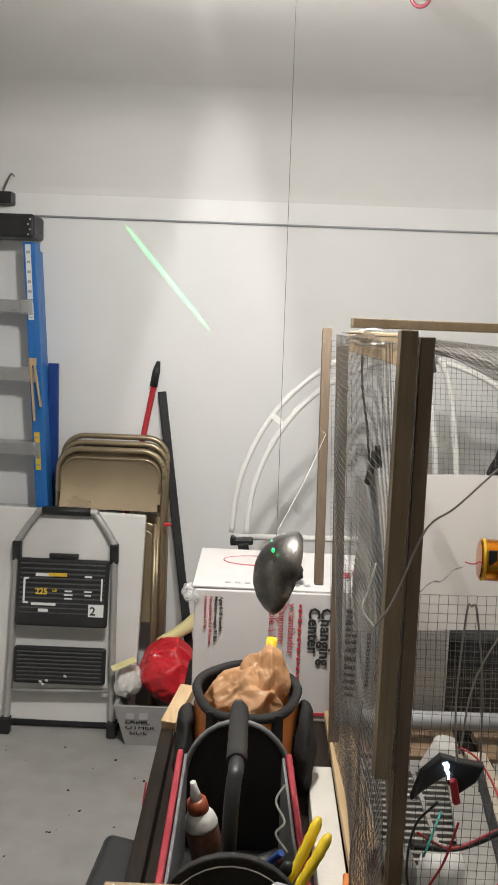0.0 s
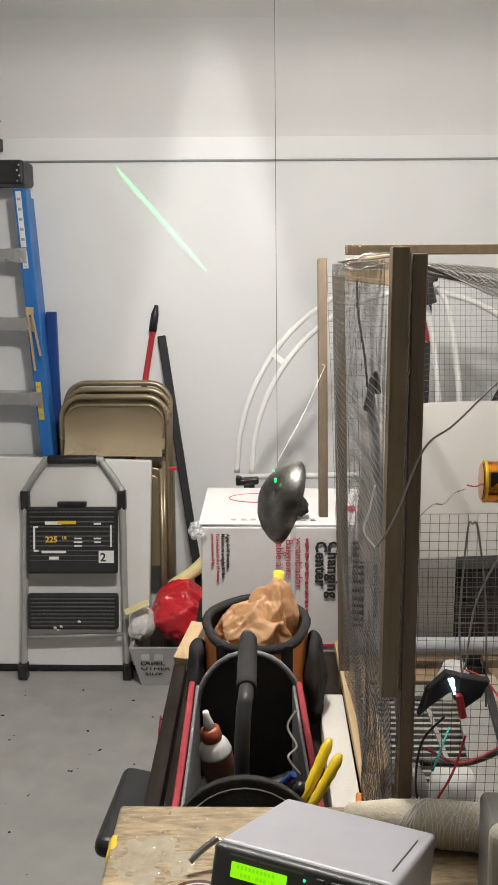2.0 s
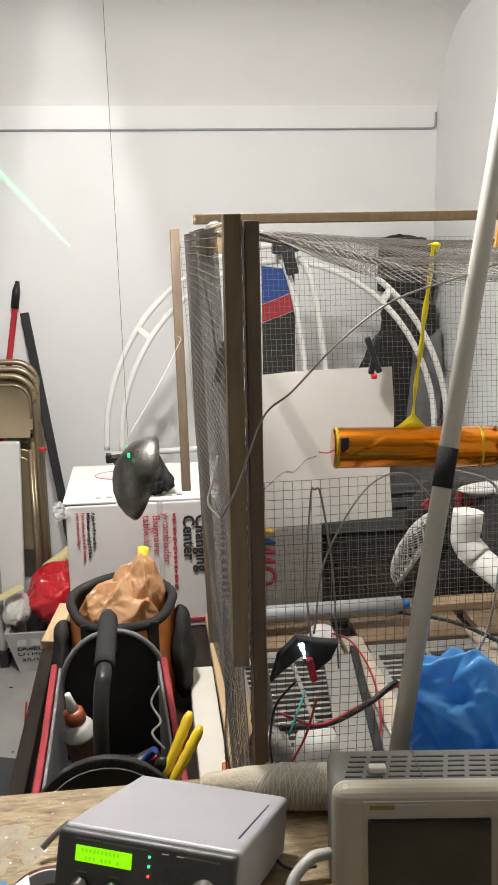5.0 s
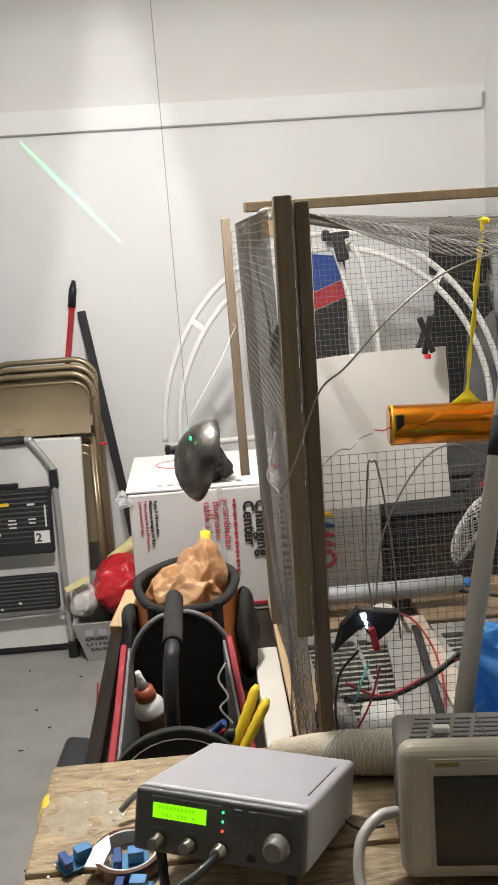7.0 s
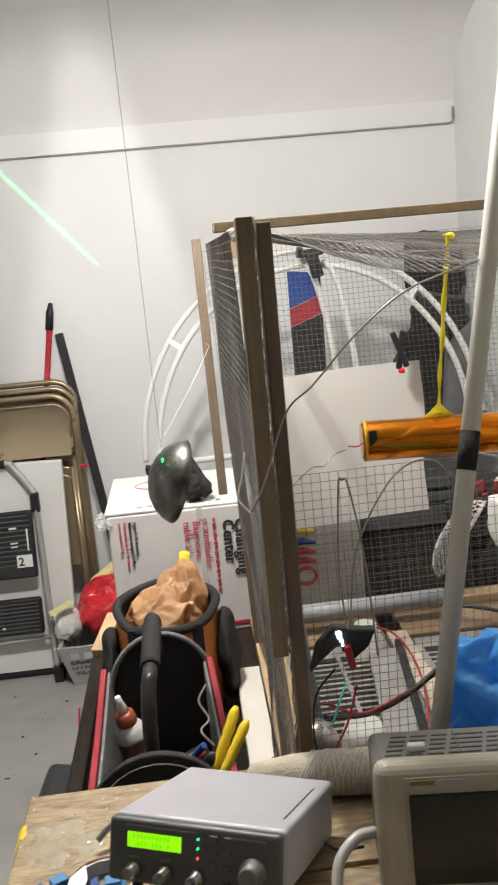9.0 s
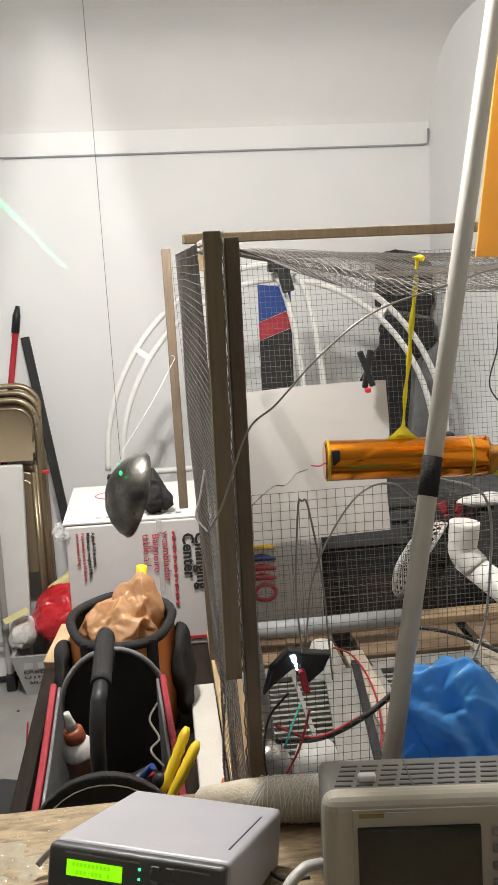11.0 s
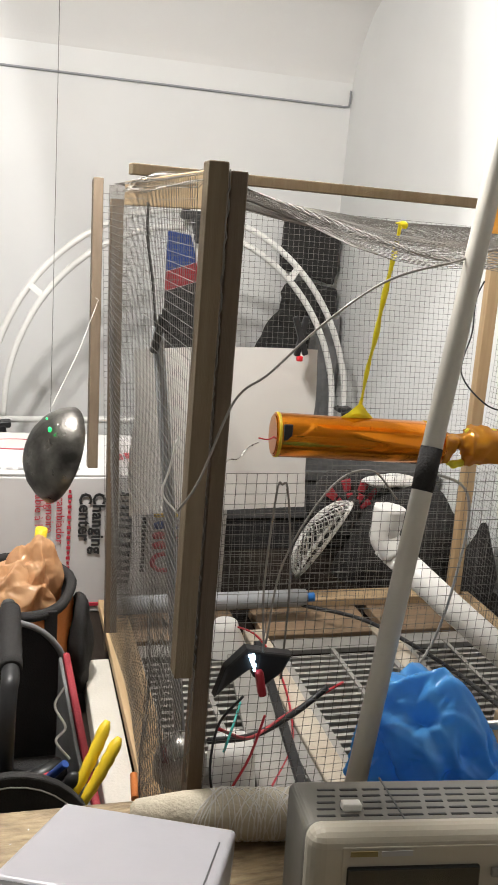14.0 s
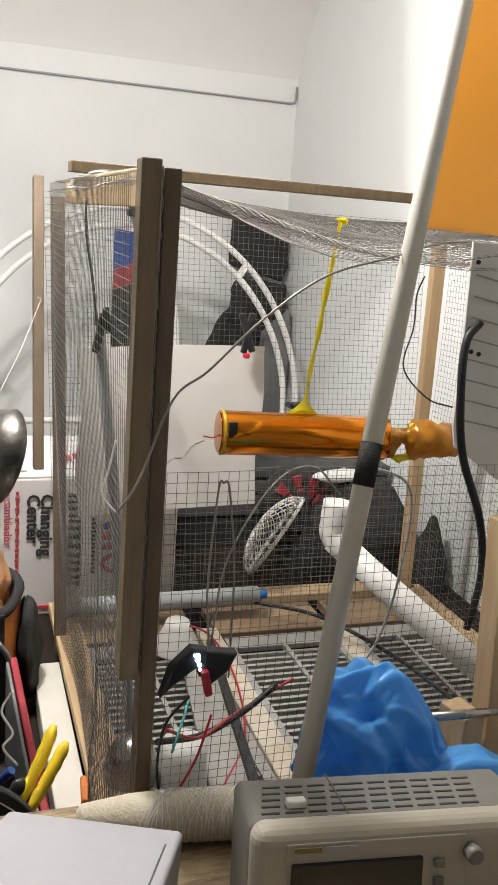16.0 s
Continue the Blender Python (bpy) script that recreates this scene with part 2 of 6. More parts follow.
def bm_beam(bm, a, b, w, d, side=(0, 0, 1), bevel=0.0):
    """A board from a to b, w wide across side, d thick."""
    a, b = Vector(a), Vector(b)
    z = (b - a).normalized()
    x = Vector(side).cross(z).normalized()
    y = z.cross(x)
    tmp = bmesh.new()
    bmesh.ops.create_cube(tmp, size=1)
    bmesh.ops.scale(tmp, vec=(w, d, (b - a).length), verts=tmp.verts)
    if bevel:
        bmesh.ops.bevel(tmp, geom=list(tmp.edges), offset=bevel, segments=2, profile=0.5, affect="EDGES")
    m = Matrix((x, y, z)).transposed().to_4x4()
    m.translation = (a + b) / 2
    bm_join(bm, tmp, m)
    return bm


def smooth_path(pts, n=8):
    """Catmull-Rom through the points."""
    P = [Vector(p) for p in pts]
    P = [P[0] * 2 - P[1]] + P + [P[-1] * 2 - P[-2]]
    out = []
    for i in range(1, len(P) - 2):
        for k in range(n):
            t = k / n
            p0, p1, p2, p3 = P[i - 1:i + 3]
            out.append(0.5 * ((2 * p1) + (p2 - p0) * t + (2 * p0 - 5 * p1 + 4 * p2 - p3) * t * t + (3 * p1 - p0 - 3 * p2 + p3) * t ** 3))
    out.append(P[-2])
    return out


def bm_tube(bm, pts, r, sides=10, cap=True, closed=False):
    """A tube along the points; r is one radius or one for each point."""
    P = [Vector(p) for p in pts]
    n = len(P)
    rs = r if isinstance(r, (list, tuple)) else [r] * n
    rings, up = [], None
    for i, p in enumerate(P):
        if closed:
            d = (P[(i + 1) % n] - P[i - 1]).normalized()
        else:
            d = (P[min(i + 1, n - 1)] - P[max(i - 1, 0)]).normalized()
        if up is None:
            up = Vector((0, 0, 1)) if abs(d.z) < 0.9 else Vector((1, 0, 0))
        x = d.cross(up).normalized()
        up = x.cross(d).normalized()
        rings.append([bm.verts.new(p + (x * math.cos(a) + up * math.sin(a)) * rs[i]) for a in (2 * math.pi * k / sides for k in range(sides))])
    m = n if closed else n - 1
    for i in range(m):
        A, B = rings[i], rings[(i + 1) % n]
        for k in range(sides):
            f = bm.faces.new((A[k], A[(k + 1) % sides], B[(k + 1) % sides], B[k]))
            f.smooth = True
    if cap and not closed:
        bm.faces.new(rings[0][::-1])
        bm.faces.new(rings[-1])
    return bm


def bm_lathe(bm, profile, steps=32, m=Matrix()):
    """Turns (radius, height) points round z."""
    rings = []
    for r, h in profile:
        rings.append([bm.verts.new(m @ Vector((r * math.cos(a), r * math.sin(a), h))) for a in (2 * math.pi * k / steps for k in range(steps))])
    for A, B in zip(rings, rings[1:]):
        for k in range(steps):
            f = bm.faces.new((A[k], A[(k + 1) % steps], B[(k + 1) % steps], B[k]))
            f.smooth = True
    bm.faces.new(rings[0][::-1])
    bm.faces.new(rings[-1])
    return bm


def bm_plate(bm, outline, depth, m=Matrix(), bevel=0.0):
    """An outline in x and z, thick along y from 0 to depth."""
    tmp = bmesh.new()
    vs = [tmp.verts.new((x, 0, z)) for x, z in outline]
    f = tmp.faces.new(vs)
    r = bmesh.ops.extrude_face_region(tmp, geom=[f])
    bmesh.ops.translate(tmp, vec=(0, depth, 0), verts=[v for v in r["geom"] if isinstance(v, bmesh.types.BMVert)])
    bmesh.ops.recalc_face_normals(tmp, faces=tmp.faces)
    if bevel:
        bmesh.ops.bevel(tmp, geom=[e for e in tmp.edges if abs(e.verts[0].co.y - e.verts[1].co.y) < 1e-6], offset=bevel, segments=2, profile=0.5, affect="EDGES")
    bm_join(bm, tmp, m)
    return bm


def crumple(bm, amount, scale, seed=0.0, power=1.0):
    bm.normal_update()
    for v in bm.verts:
        p = v.co * scale + Vector((seed, seed * 1.7, -seed))
        n = noise.noise(p) + 0.5 * noise.noise(p * 2.3) + 0.5 * (abs(noise.noise(p * 1.4)) - 0.3)
        v.co += v.normal * n * amount


def bm_blob(bm, c, s, sub=4, amount=0.0, scale=8.0, seed=0.0, flat=None):
    tmp = bmesh.new()
    bmesh.ops.create_icosphere(tmp, subdivisions=sub, radius=1)
    bmesh.ops.scale(tmp, vec=s, verts=tmp.verts)
    if amount:
        crumple(tmp, amount, scale, seed)
    if flat is not None:
        for v in tmp.verts:
            v.co.z = max(v.co.z, flat)
    for f in tmp.faces:
        f.smooth = True
    bm_join(bm, tmp, pose(*c))
    return bm


def film_shape(bm, base, s, seed, axis=(0.4, 0.1, 0.9), lean=0.0, deep=0.30, sub=6):
    """Thin crumpled film gathered into a heap on base: long creases along axis, small ones between."""
    tmp = bmesh.new()
    bmesh.ops.create_icosphere(tmp, subdivisions=sub, radius=1)
    ax = Vector(axis).normalized()
    off = Vector((seed, seed * 0.7, -seed * 1.3))
    for v in tmp.verts:
        p = v.co.copy()
        q = p + 0.22 * Vector((noise.noise(p * 1.6 + off), noise.noise(p * 1.6 - off), noise.noise(p * 1.6 + off * 2)))
        along = q.dot(ax)
        long = (q - ax * along) * 1.35 + ax * along * 0.5 + off
        small = (q - ax * along) * 2.9 + ax * along * 1.5 - off
        r = 0.80 + deep * 1.15 * (noise.voronoi(long)[0][0] - 0.3) + deep * 0.42 * (noise.voronoi(small)[0][0] - 0.3)
        r += deep * 0.10 * abs(noise.noise(q * 5 + off))
        p = p * r
        z = (p.z * 0.5 + 0.5) * (1 - 0.42 * max(0.0, p.x) * (1 if lean >= 0 else 0))
        v.co = Vector(((p.x + lean * (1 - z)) * s[0], p.y * s[1], max(0.001, z * s[2])))
    for f in tmp.faces:
        f.smooth = True
    bm_join(bm, tmp, pose(*base))
    return bm


def mesh_of(name, bm, material):
    me = bpy.data.meshes.new(name)
    bmesh.ops.recalc_face_normals(bm, faces=bm.faces)
    bm.to_mesh(me)
    bm.free()
    me.materials.append(material)
    return me


def part(name, bm, material, parent, label=""):
    """One mesh object under a thing or part; its points are in world space while the thing stands at its base."""
    ob = new(name, mesh_of(name, bm, material))
    ob.parent = parent
    top = parent
    shift = Vector((0, 0, 0))
    while top:
        shift += top.location
        top = top.parent
    ob.data.transform(Matrix.Translation(-shift))
    if label:
        ob["label"] = label
    return ob


def thing(name, base, label, category, group="", kind=""):
    ob = new(name)
    ob.location = base
    ob.empty_display_size = 0.05
    return tagged(ob, label, category, group, kind)


def solid(name, bm, material, label, category, group="", kind=""):
    ob = new(name, mesh_of(name, bm, material))
    return tagged(ob, label, category, group, kind)


def text_part(words, size, m, material, parent, name="lettering", bold=0.0):
    """Raised flat lettering; m takes the text's plane (x along, y up) to the world."""
    cu = bpy.data.curves.new(name, "FONT")
    cu.body, cu.size, cu.extrude, cu.offset, cu.resolution_u = words, size, 0.0003, bold, 2
    tmp = bpy.data.objects.new(name, cu)
    scene.collection.objects.link(tmp)
    bpy.context.view_layer.update()
    me = bpy.data.meshes.new_from_object(tmp.evaluated_get(bpy.context.evaluated_depsgraph_get()))
    bpy.data.objects.remove(tmp)
    bpy.data.curves.remove(cu)
    me.transform(m)
    me.materials.clear()
    me.materials.append(material)
    ob = new(name, me)
    ob.parent = parent
    shift, top = Vector((0, 0, 0)), parent
    while top:
        shift += top.location
        top = top.parent
    me.transform(Matrix.Translation(-shift))
    return ob

# ---- the room ----
XL, XR, YB, YF, ZC = -2.6, 1.376, 3.88, -3.3, 2.54


def wall(name, c, s, mat, label):
    bm = bmesh.new()
    bm_box(bm, c, s)
    return solid(name, bm, mat, label, "wall", kind="structure")


wall("wall_north", ((XL + XR) / 2, YB + 0.06, ZC / 2), (XR - XL + 0.24, 0.12, ZC + 0.2), WALL, "unseen white wall added to close the room behind the shelving")
wall("wall_east", (XR + 0.06, (YB + YF) / 2, ZC / 2), (0.12, YB - YF, ZC + 0.2), WALL, "smooth white painted side wall")
# West and south walls are unseen, added at a distance chosen for bounce light.
wall("wall_west", (XL - 0.06, (YB + YF) / 2, ZC / 2), (0.12, YB - YF, ZC + 0.2), WALL, "smooth white painted side wall")
wall("wall_south", ((XL + XR) / 2, YF - 0.06, ZC / 2), (XR - XL + 0.24, 0.12, ZC + 0.2), WALL, "unseen white wall added to close the room")
bm = bmesh.new()
bm_box(bm, ((XL + XR) / 2, (YB + YF) / 2, ZC + 0.06), (XR - XL, YB - YF, 0.12))
solid("ceiling", bm, CEIL, "off-white painted ceiling", "ceiling", kind="structure")
bm = bmesh.new()
bm_box(bm, ((XL + XR) / 2, (YB + YF) / 2, -0.06), (XR - XL, YB - YF, 0.12))
solid("floor", bm, CONCRETE, "grey sealed concrete floor with specks of dirt", "floor", kind="structure")


def cove(name, x0, x1):
    """The plaster slope that rounds off the back wall into the ceiling."""
    prof = [(YB + 0.001, 2.21), (3.868, 2.255), (3.835, 2.32), (3.775, 2.40), (3.70, 2.465), (3.60, 2.51), (3.48, 2.532), (3.34, ZC + 0.002), (3.34, ZC + 0.03), (YB + 0.03, ZC + 0.03)]
    bm = bmesh.new()
    prof = [(p.x, p.y) for p in smooth_path([(y, z, 0) for y, z in prof[:8]], 5)] + prof[8:]
    rows = [[bm.verts.new((x, y, z)) for y, z in prof] for x in (x0, x1)]
    for k in range(len(prof)):
        a, b = k, (k + 1) % len(prof)
        f = bm.faces.new((rows[0][a], rows[0][b], rows[1][b], rows[1][a]))
    return solid(name, bm, CEIL, "plastered slope between wall and ceiling", "trim", kind="structure")


cove("trim_north", XL, XR)

# Holder and plates added out of view; they trim the spot to a wedge.
fixture = thing("wedge_mask", LAMP, "unseen holder with two added flaps that cut the wedge of light", "lamp")
bm = bmesh.new()
bm_lathe(bm, [(0.05, 0.0), (0.055, 0.01), (0.05, 0.03), (0.03, 0.035)], 28, Matrix.Translation((LAMP.x, LAMP.y - 0.02, ZC - 0.035)))
part("rose", bm, WHITE, fixture)
for side, (p1, p2) in ((1, ((0.113, 3.88, 2.086), (0.246, 3.88, 1.507))), (-1, ((-0.385, 3.88, 2.089), (-0.583, 3.88, 1.269)))):
    p1, p2 = Vector(p1), Vector(p2)
    upv = (p1 - p2).normalized()
    fwd = ((p1 + p2) / 2 - LAMP).normalized()
    fwd = (fwd - upv * fwd.dot(upv)).normalized()
    out = fwd.cross(upv).normalized()
    out *= side * (1 if out.x > 0 else -1)
    basis = Matrix((out, fwd, upv)).transposed().to_4x4()
    basis.translation = LAMP + fwd * 0.1
    bm = bmesh.new()
    tmp = bmesh.new()
    bm_box(tmp, (0.05, 0, 0), (0.10, 0.003, 0.20))
    bm_join(bm, tmp, basis)
    for v in bm.verts:
        v.co.z = min(v.co.z, ZC - 0.002)
    part("flap", bm, ALU, fixture)

# thin conduit along the wall, turning up before the corner
conduit = thing("wall_conduit", (0, YB, 2.12), "thin grey conduit fixed along the white wall", "conduit")
bm = bmesh.new()
bm_tube(bm, [(XL, YB - 0.008, 2.12), (XR - 0.03, YB - 0.008, 2.12), (XR - 0.012, YB - 0.008, 2.124), (XR - 0.008, YB - 0.008, 2.14), (XR - 0.008, YB - 0.008, 2.185)], 0.0045, 8)
part("tube", bm, GREYPIPE, conduit)


# ---- the wire cage ----
cage = thing("wire_cage", (0.23, 1.2, 0.68), "homemade cage of tan laths and galvanised half-inch wire mesh", "cage")


def lath(name, a, b, w, d, mat, side=(0, 0, 1), label=""):
    bm = bmesh.new()
    bm_beam(bm, a, b, w, d, side, 0.0015)
    return part(name, bm, mat, cage, label)


lath("post", (0.229, 1.192, 1.10), (0.231, 1.203, 1.700), 0.022, 0.030, LATHLIGHT, (0, 1, 0), "short upright lath")
lath("post", (0.256, 1.203, 0.68), (0.256, 1.212, 1.692), 0.019, 0.034, LATH, (0, 1, 0), "long upright lath, darkened for shade")
lath("post", (0.196, 2.03, 1.115), (0.193, 2.12, 1.697), 0.020, 0.036, LATH, (0, 1, 0))
lath("post", (0.250, 2.02, 0.70), (0.226, 2.06, 1.66), 0.024, 0.030, LATH, (0, 1, 0))
lath("rail", (0.222, 1.84, 1.711), (1.13, 1.90, 1.711), 0.036, 0.019, LATHLIGHT, (0, 0, 1))
lath("post", (1.135, 2.12, 0.68), (1.115, 2.12, 1.62), 0.03, 0.024, PINE, (0, 1, 0))
lath("sill", (0.268, 1.20, 0.735), (0.268, 2.18, 0.735), 0.02, 0.06, PINE_Y, (1, 0, 0))
lath("sill", (0.27, 2.20, 0.72), (1.20, 2.20, 0.72), 0.02, 0.06, PINE_X, (0, 1, 0))
lath("sill", (1.19, 1.20, 0.72), (1.19, 2.19, 0.72), 0.02, 0.06, PINE_Y, (1, 0, 0))


def wire_panel(corner, u, v, nu, nv, warp, seed, r=0.0004, name="mesh_panel", sag=0.0, reach=1.0):
    """Woven wires over the parallelogram corner + u, v, with a soft warp out of its plane."""
    c, u, v = Vector(corner), Vector(u), Vector(v)
    n = u.cross(v).normalized()
    verts, faces = [], []

    def at(s, t):
        p = c + u * s + v * t
        if sag:
            p.z -= sag * math.sin(math.pi * min(1.0, s / 0.72)) * max(0.0, 1 - t * reach)
        w = noise.noise(Vector((s * 2.2 + seed, t * 2.2, seed))) * warp * min(1, 6 * min(s, 1 - s) + 0.25)
        return p + n * w + (u.normalized() * noise.noise(Vector((s * 6, t * 6, seed + 5))) + v.normalized() * noise.noise(Vector((s * 6, t * 6, seed + 9)))) * 0.0016

    def wire(points, off):
        base = len(verts)
        for i, p in enumerate(points):
            d = (points[min(i + 1, len(points) - 1)] - points[max(i - 1, 0)]).normalized()
            a = d.cross(n).normalized() * r
            b = n * r
            q = p + n * off
            verts.extend([q + a, q + b, q - a, q - b])
        for i in range(len(points) - 1):
            k = base + 4 * i
            for j in range(4):
                faces.append((k + j, k + (j + 1) % 4, k + 4 + (j + 1) % 4, k + 4 + j))

    for i in range(nu + 1):
        wire([at(i / nu, k / 16) for k in range(17)], r)
    for j in range(nv + 1):
        wire([at(k / 16, j / nv) for k in range(17)], -r)
    me = bpy.data.meshes.new(name)
    me.from_pydata(verts, [], faces)
    me.materials.append(ZINC)
    me.transform(Matrix.Translation(-cage.location))
    ob = new(name, me)
    ob.parent = cage
    ob["kind"] = "stuff"
    return ob


wire_panel((0.266, 1.19, 0.70), (0.92, 0.02, 0), (0, 0, 0.655), 72, 52, 0.012, 1.0)
wire_panel((0.246, 1.205, 0.72), (0.0, 0.88, 0), (-0.034, 0, 0.965), 69, 76, 0.018, 2.0)
wire_panel((0.252, 2.135, 0.70), (0.878, 0.0, 0), (-0.046, 0, 0.97), 72, 76, 0.02, 3.0)
wire_panel((1.15, 1.22, 0.70), (0, 0.90, 0), (0, 0, 0.92), 71, 72, 0.02, 4.0)
wire_panel((0.235, 1.22, 1.69), (0.90, 0.02, -0.05), (-0.01, 0.88, 0.0), 71, 69, 0.03, 5.0, sag=0.055)


bm = bmesh.new()
random.seed(11)
edge = []
z = 0.95
while z < 1.695:
    edge.append((0.2425 + random.uniform(-0.0018, 0.0018), 1.186 + random.uniform(-0.002, 0.002), z))
    z += 0.0064
bm_tube(bm, edge, 0.0011, 5)
part("mesh_edge", bm, ZINC, cage, "jagged cut edge of the wire mesh")
wire_panel((0.235, 1.24, 0.75), (-0.012, 0.16, 0.0), (0.0, 0.02, 0.36), 26, 30, 0.02, 9.0)
wire_panel((0.27, 1.215, 1.676), (0.86, 0.02, -0.055), (-0.01, 0.42, 0.006), 68, 33, 0.03, 12.0, sag=0.05, reach=0.48)
lath("rail", (0.240, 1.235, 1.672), (0.240, 2.03, 1.672), 0.045, 0.006, PINE_Y, (1, 0, 0), "pale thin board under the mesh roof")
rod = thing("leaning_rod", (0.29, 1.6, 0.70), "thin grey rod with a cable clipped on, standing in the cage", "rod")
bm = bmesh.new()
bm_tube(bm, [(0.331, 1.6, 0.70), (0.276, 1.6, 1.222), (0.244, 1.6, 1.47)], 0.0095, 14)
part("tube", bm, GREYPIPE, rod)
bm = bmesh.new()
bm_tube(bm, smooth_path([(0.243, 1.597, 1.45), (0.234, 1.6, 1.53), (0.222, 1.6, 1.60), (0.219, 1.6, 1.655)], 6), 0.0021, 8)
part("cable", bm, DARKGREY, rod)
bm = bmesh.new()
bm_beam(bm, (0.238, 1.588, 1.43), (0.250, 1.588, 1.49), 0.012, 0.014, (0, 1, 0), 0.003)
bm_beam(bm, (0.258, 1.588, 1.46), (0.252, 1.588, 1.50), 0.010, 0.012, (0, 1, 0), 0.003)
part("clip", bm, BLACK, rod)
wire_panel((0.22, 1.24, 1.672), (0.0, 0.70, 0.0), (0.03, 0.0, 0.028), 55, 4, 0.01, 10.0)

# ---- bench in front ----
bench = thing("workbench", (0, 1.0, 0.0), "rough wooden workbench top with glitter and glue stains", "workbench")
bm = bmesh.new()
bm_box(bm, (0.6, 1.075, 0.905), (1.49, 0.225, 0.05), None, 0.004)
part("plank", bm, OLDWOOD, bench)
bm = bmesh.new()
bm_box(bm, (0.6, 0.83, 0.903), (1.49, 0.255, 0.05), None, 0.004)
part("plank", bm, OLDWOOD, bench)
bm = bmesh.new()
bm_box(bm, (0.6, 0.57, 0.905), (1.49, 0.255, 0.05), None, 0.004)
part("plank", bm, OLDWOOD, bench)
for x in (-0.08, 1.25):
    for y in (0.55, 1.1):
        bm = bmesh.new()
        bm_box(bm, (x, y, 0.44), (0.09, 0.09, 0.88), None, 0.003)
        part("leg", bm, DARKWOOD, bench)


# ---- table under cage and cartons ----
def table_low():
    t = thing("low_table", (0.5, 1.7, 0), "dark wooden table under the cage and the carton", "table")
    bm = bmesh.new()
    bm_box(bm, (0.62, 1.95, 0.655), (0.80 + 0.72, 1.45, 0.03), None, 0.003)
    part("tabletop", bm, DARKWOOD, t)
    for x in (-0.09, 1.3):
        for y in (1.3, 2.6):
            bm = bmesh.new()
            bm_box(bm, (x, y, 0.32), (0.07, 0.07, 0.64), None, 0.003)
            part("leg", bm, DARKWOOD, t)
    bm = bmesh.new()
    bm_beam(bm, (-0.147, 1.24, 0.69), (-0.150, 2.11, 0.69), 0.045, 0.03, (1, 0, 0), 0.002)
    part("rail", bm, DARKWOOD, t)
    bm = bmesh.new()
    bm_beam(bm, (-0.148, 2.115, 0.715), (-0.112, 2.25, 0.755), 0.038, 0.03, (0, 0, 1), 0.002)
    part("rail_end", bm, PINE_Y, t, "pale pine end of the rail")
    bm = bmesh.new()
    bm_box(bm, (-0.150, 1.68, 0.43), (0.012, 0.86, 0.46), None, 0.002)
    part("side_panel", bm, DARKWOOD, t, "dark stained side panel")


table_low()


def grating():
    g = thing("steel_grating", (0.7, 1.7, 0.68), "welded steel grating on pale boards in the cage", "grating")
    for x0, x1 in ((0.30, 0.55), (0.62, 0.88), (0.93, 1.15)):
        bm = bmesh.new()
        bm_box(bm, ((x0 + x1) / 2, 1.27, 0.700), (x1 - x0, 0.009, 0.012))
        first = part("bar", bm, ZINCPLATE, g)
        for k in range(1, 29):
            bar = new("bar", first.data)
            bar.parent, bar.location = g, (0, k * 0.0235, 0)
        for k in range(3):
            x = x0 + (x1 - x0) * k / 2
            bm = bmesh.new()
            bm_box(bm, (x, 1.61, 0.7035), (0.009 if k == 1 else 0.022, 0.72, 0.013))
            part("bearer", bm, ZINCPLATE, g)
        bm = bmesh.new()
        bm_box(bm, ((x0 + x1) / 2, 1.985, 0.7015), (x1 - x0, 0.055, 0.012), None, 0.001)
        part("end_plate", bm, ZINCPLATE, g)
        bm = bmesh.new()
        bm_box(bm, ((x0 + x1) / 2, 2.105, 0.698), (x1 - x0 + 0.02, 0.15, 0.022), None, 0.002)
        part("board", bm, BROWNBOARD, g, "brown board")
    bm = bmesh.new()
    bm_beam(bm, (0.45, 1.28, 0.716), (0.535, 1.95, 0.716), 0.075, 0.01, (0, 0, 1), 0.002)
    part("plate", bm, ZINCPLATE, g, "pale grey plate")
    bm = bmesh.new()
    bm_beam(bm, (0.49, 1.28, 0.723), (0.575, 1.97, 0.723), 0.018, 0.014, (0, 0, 1), 0.002)
    part("strip", bm, BLACK, g, "black rubber strip")
    for x in (0.275, 0.59, 0.905):
        bm = bmesh.new()
        bm_box(bm, (x, 1.66, 0.697), (0.05, 0.80, 0.03), None, 0.003)
        part("board", bm, DIRTYWHITE, g, "dirty white board")


grating()


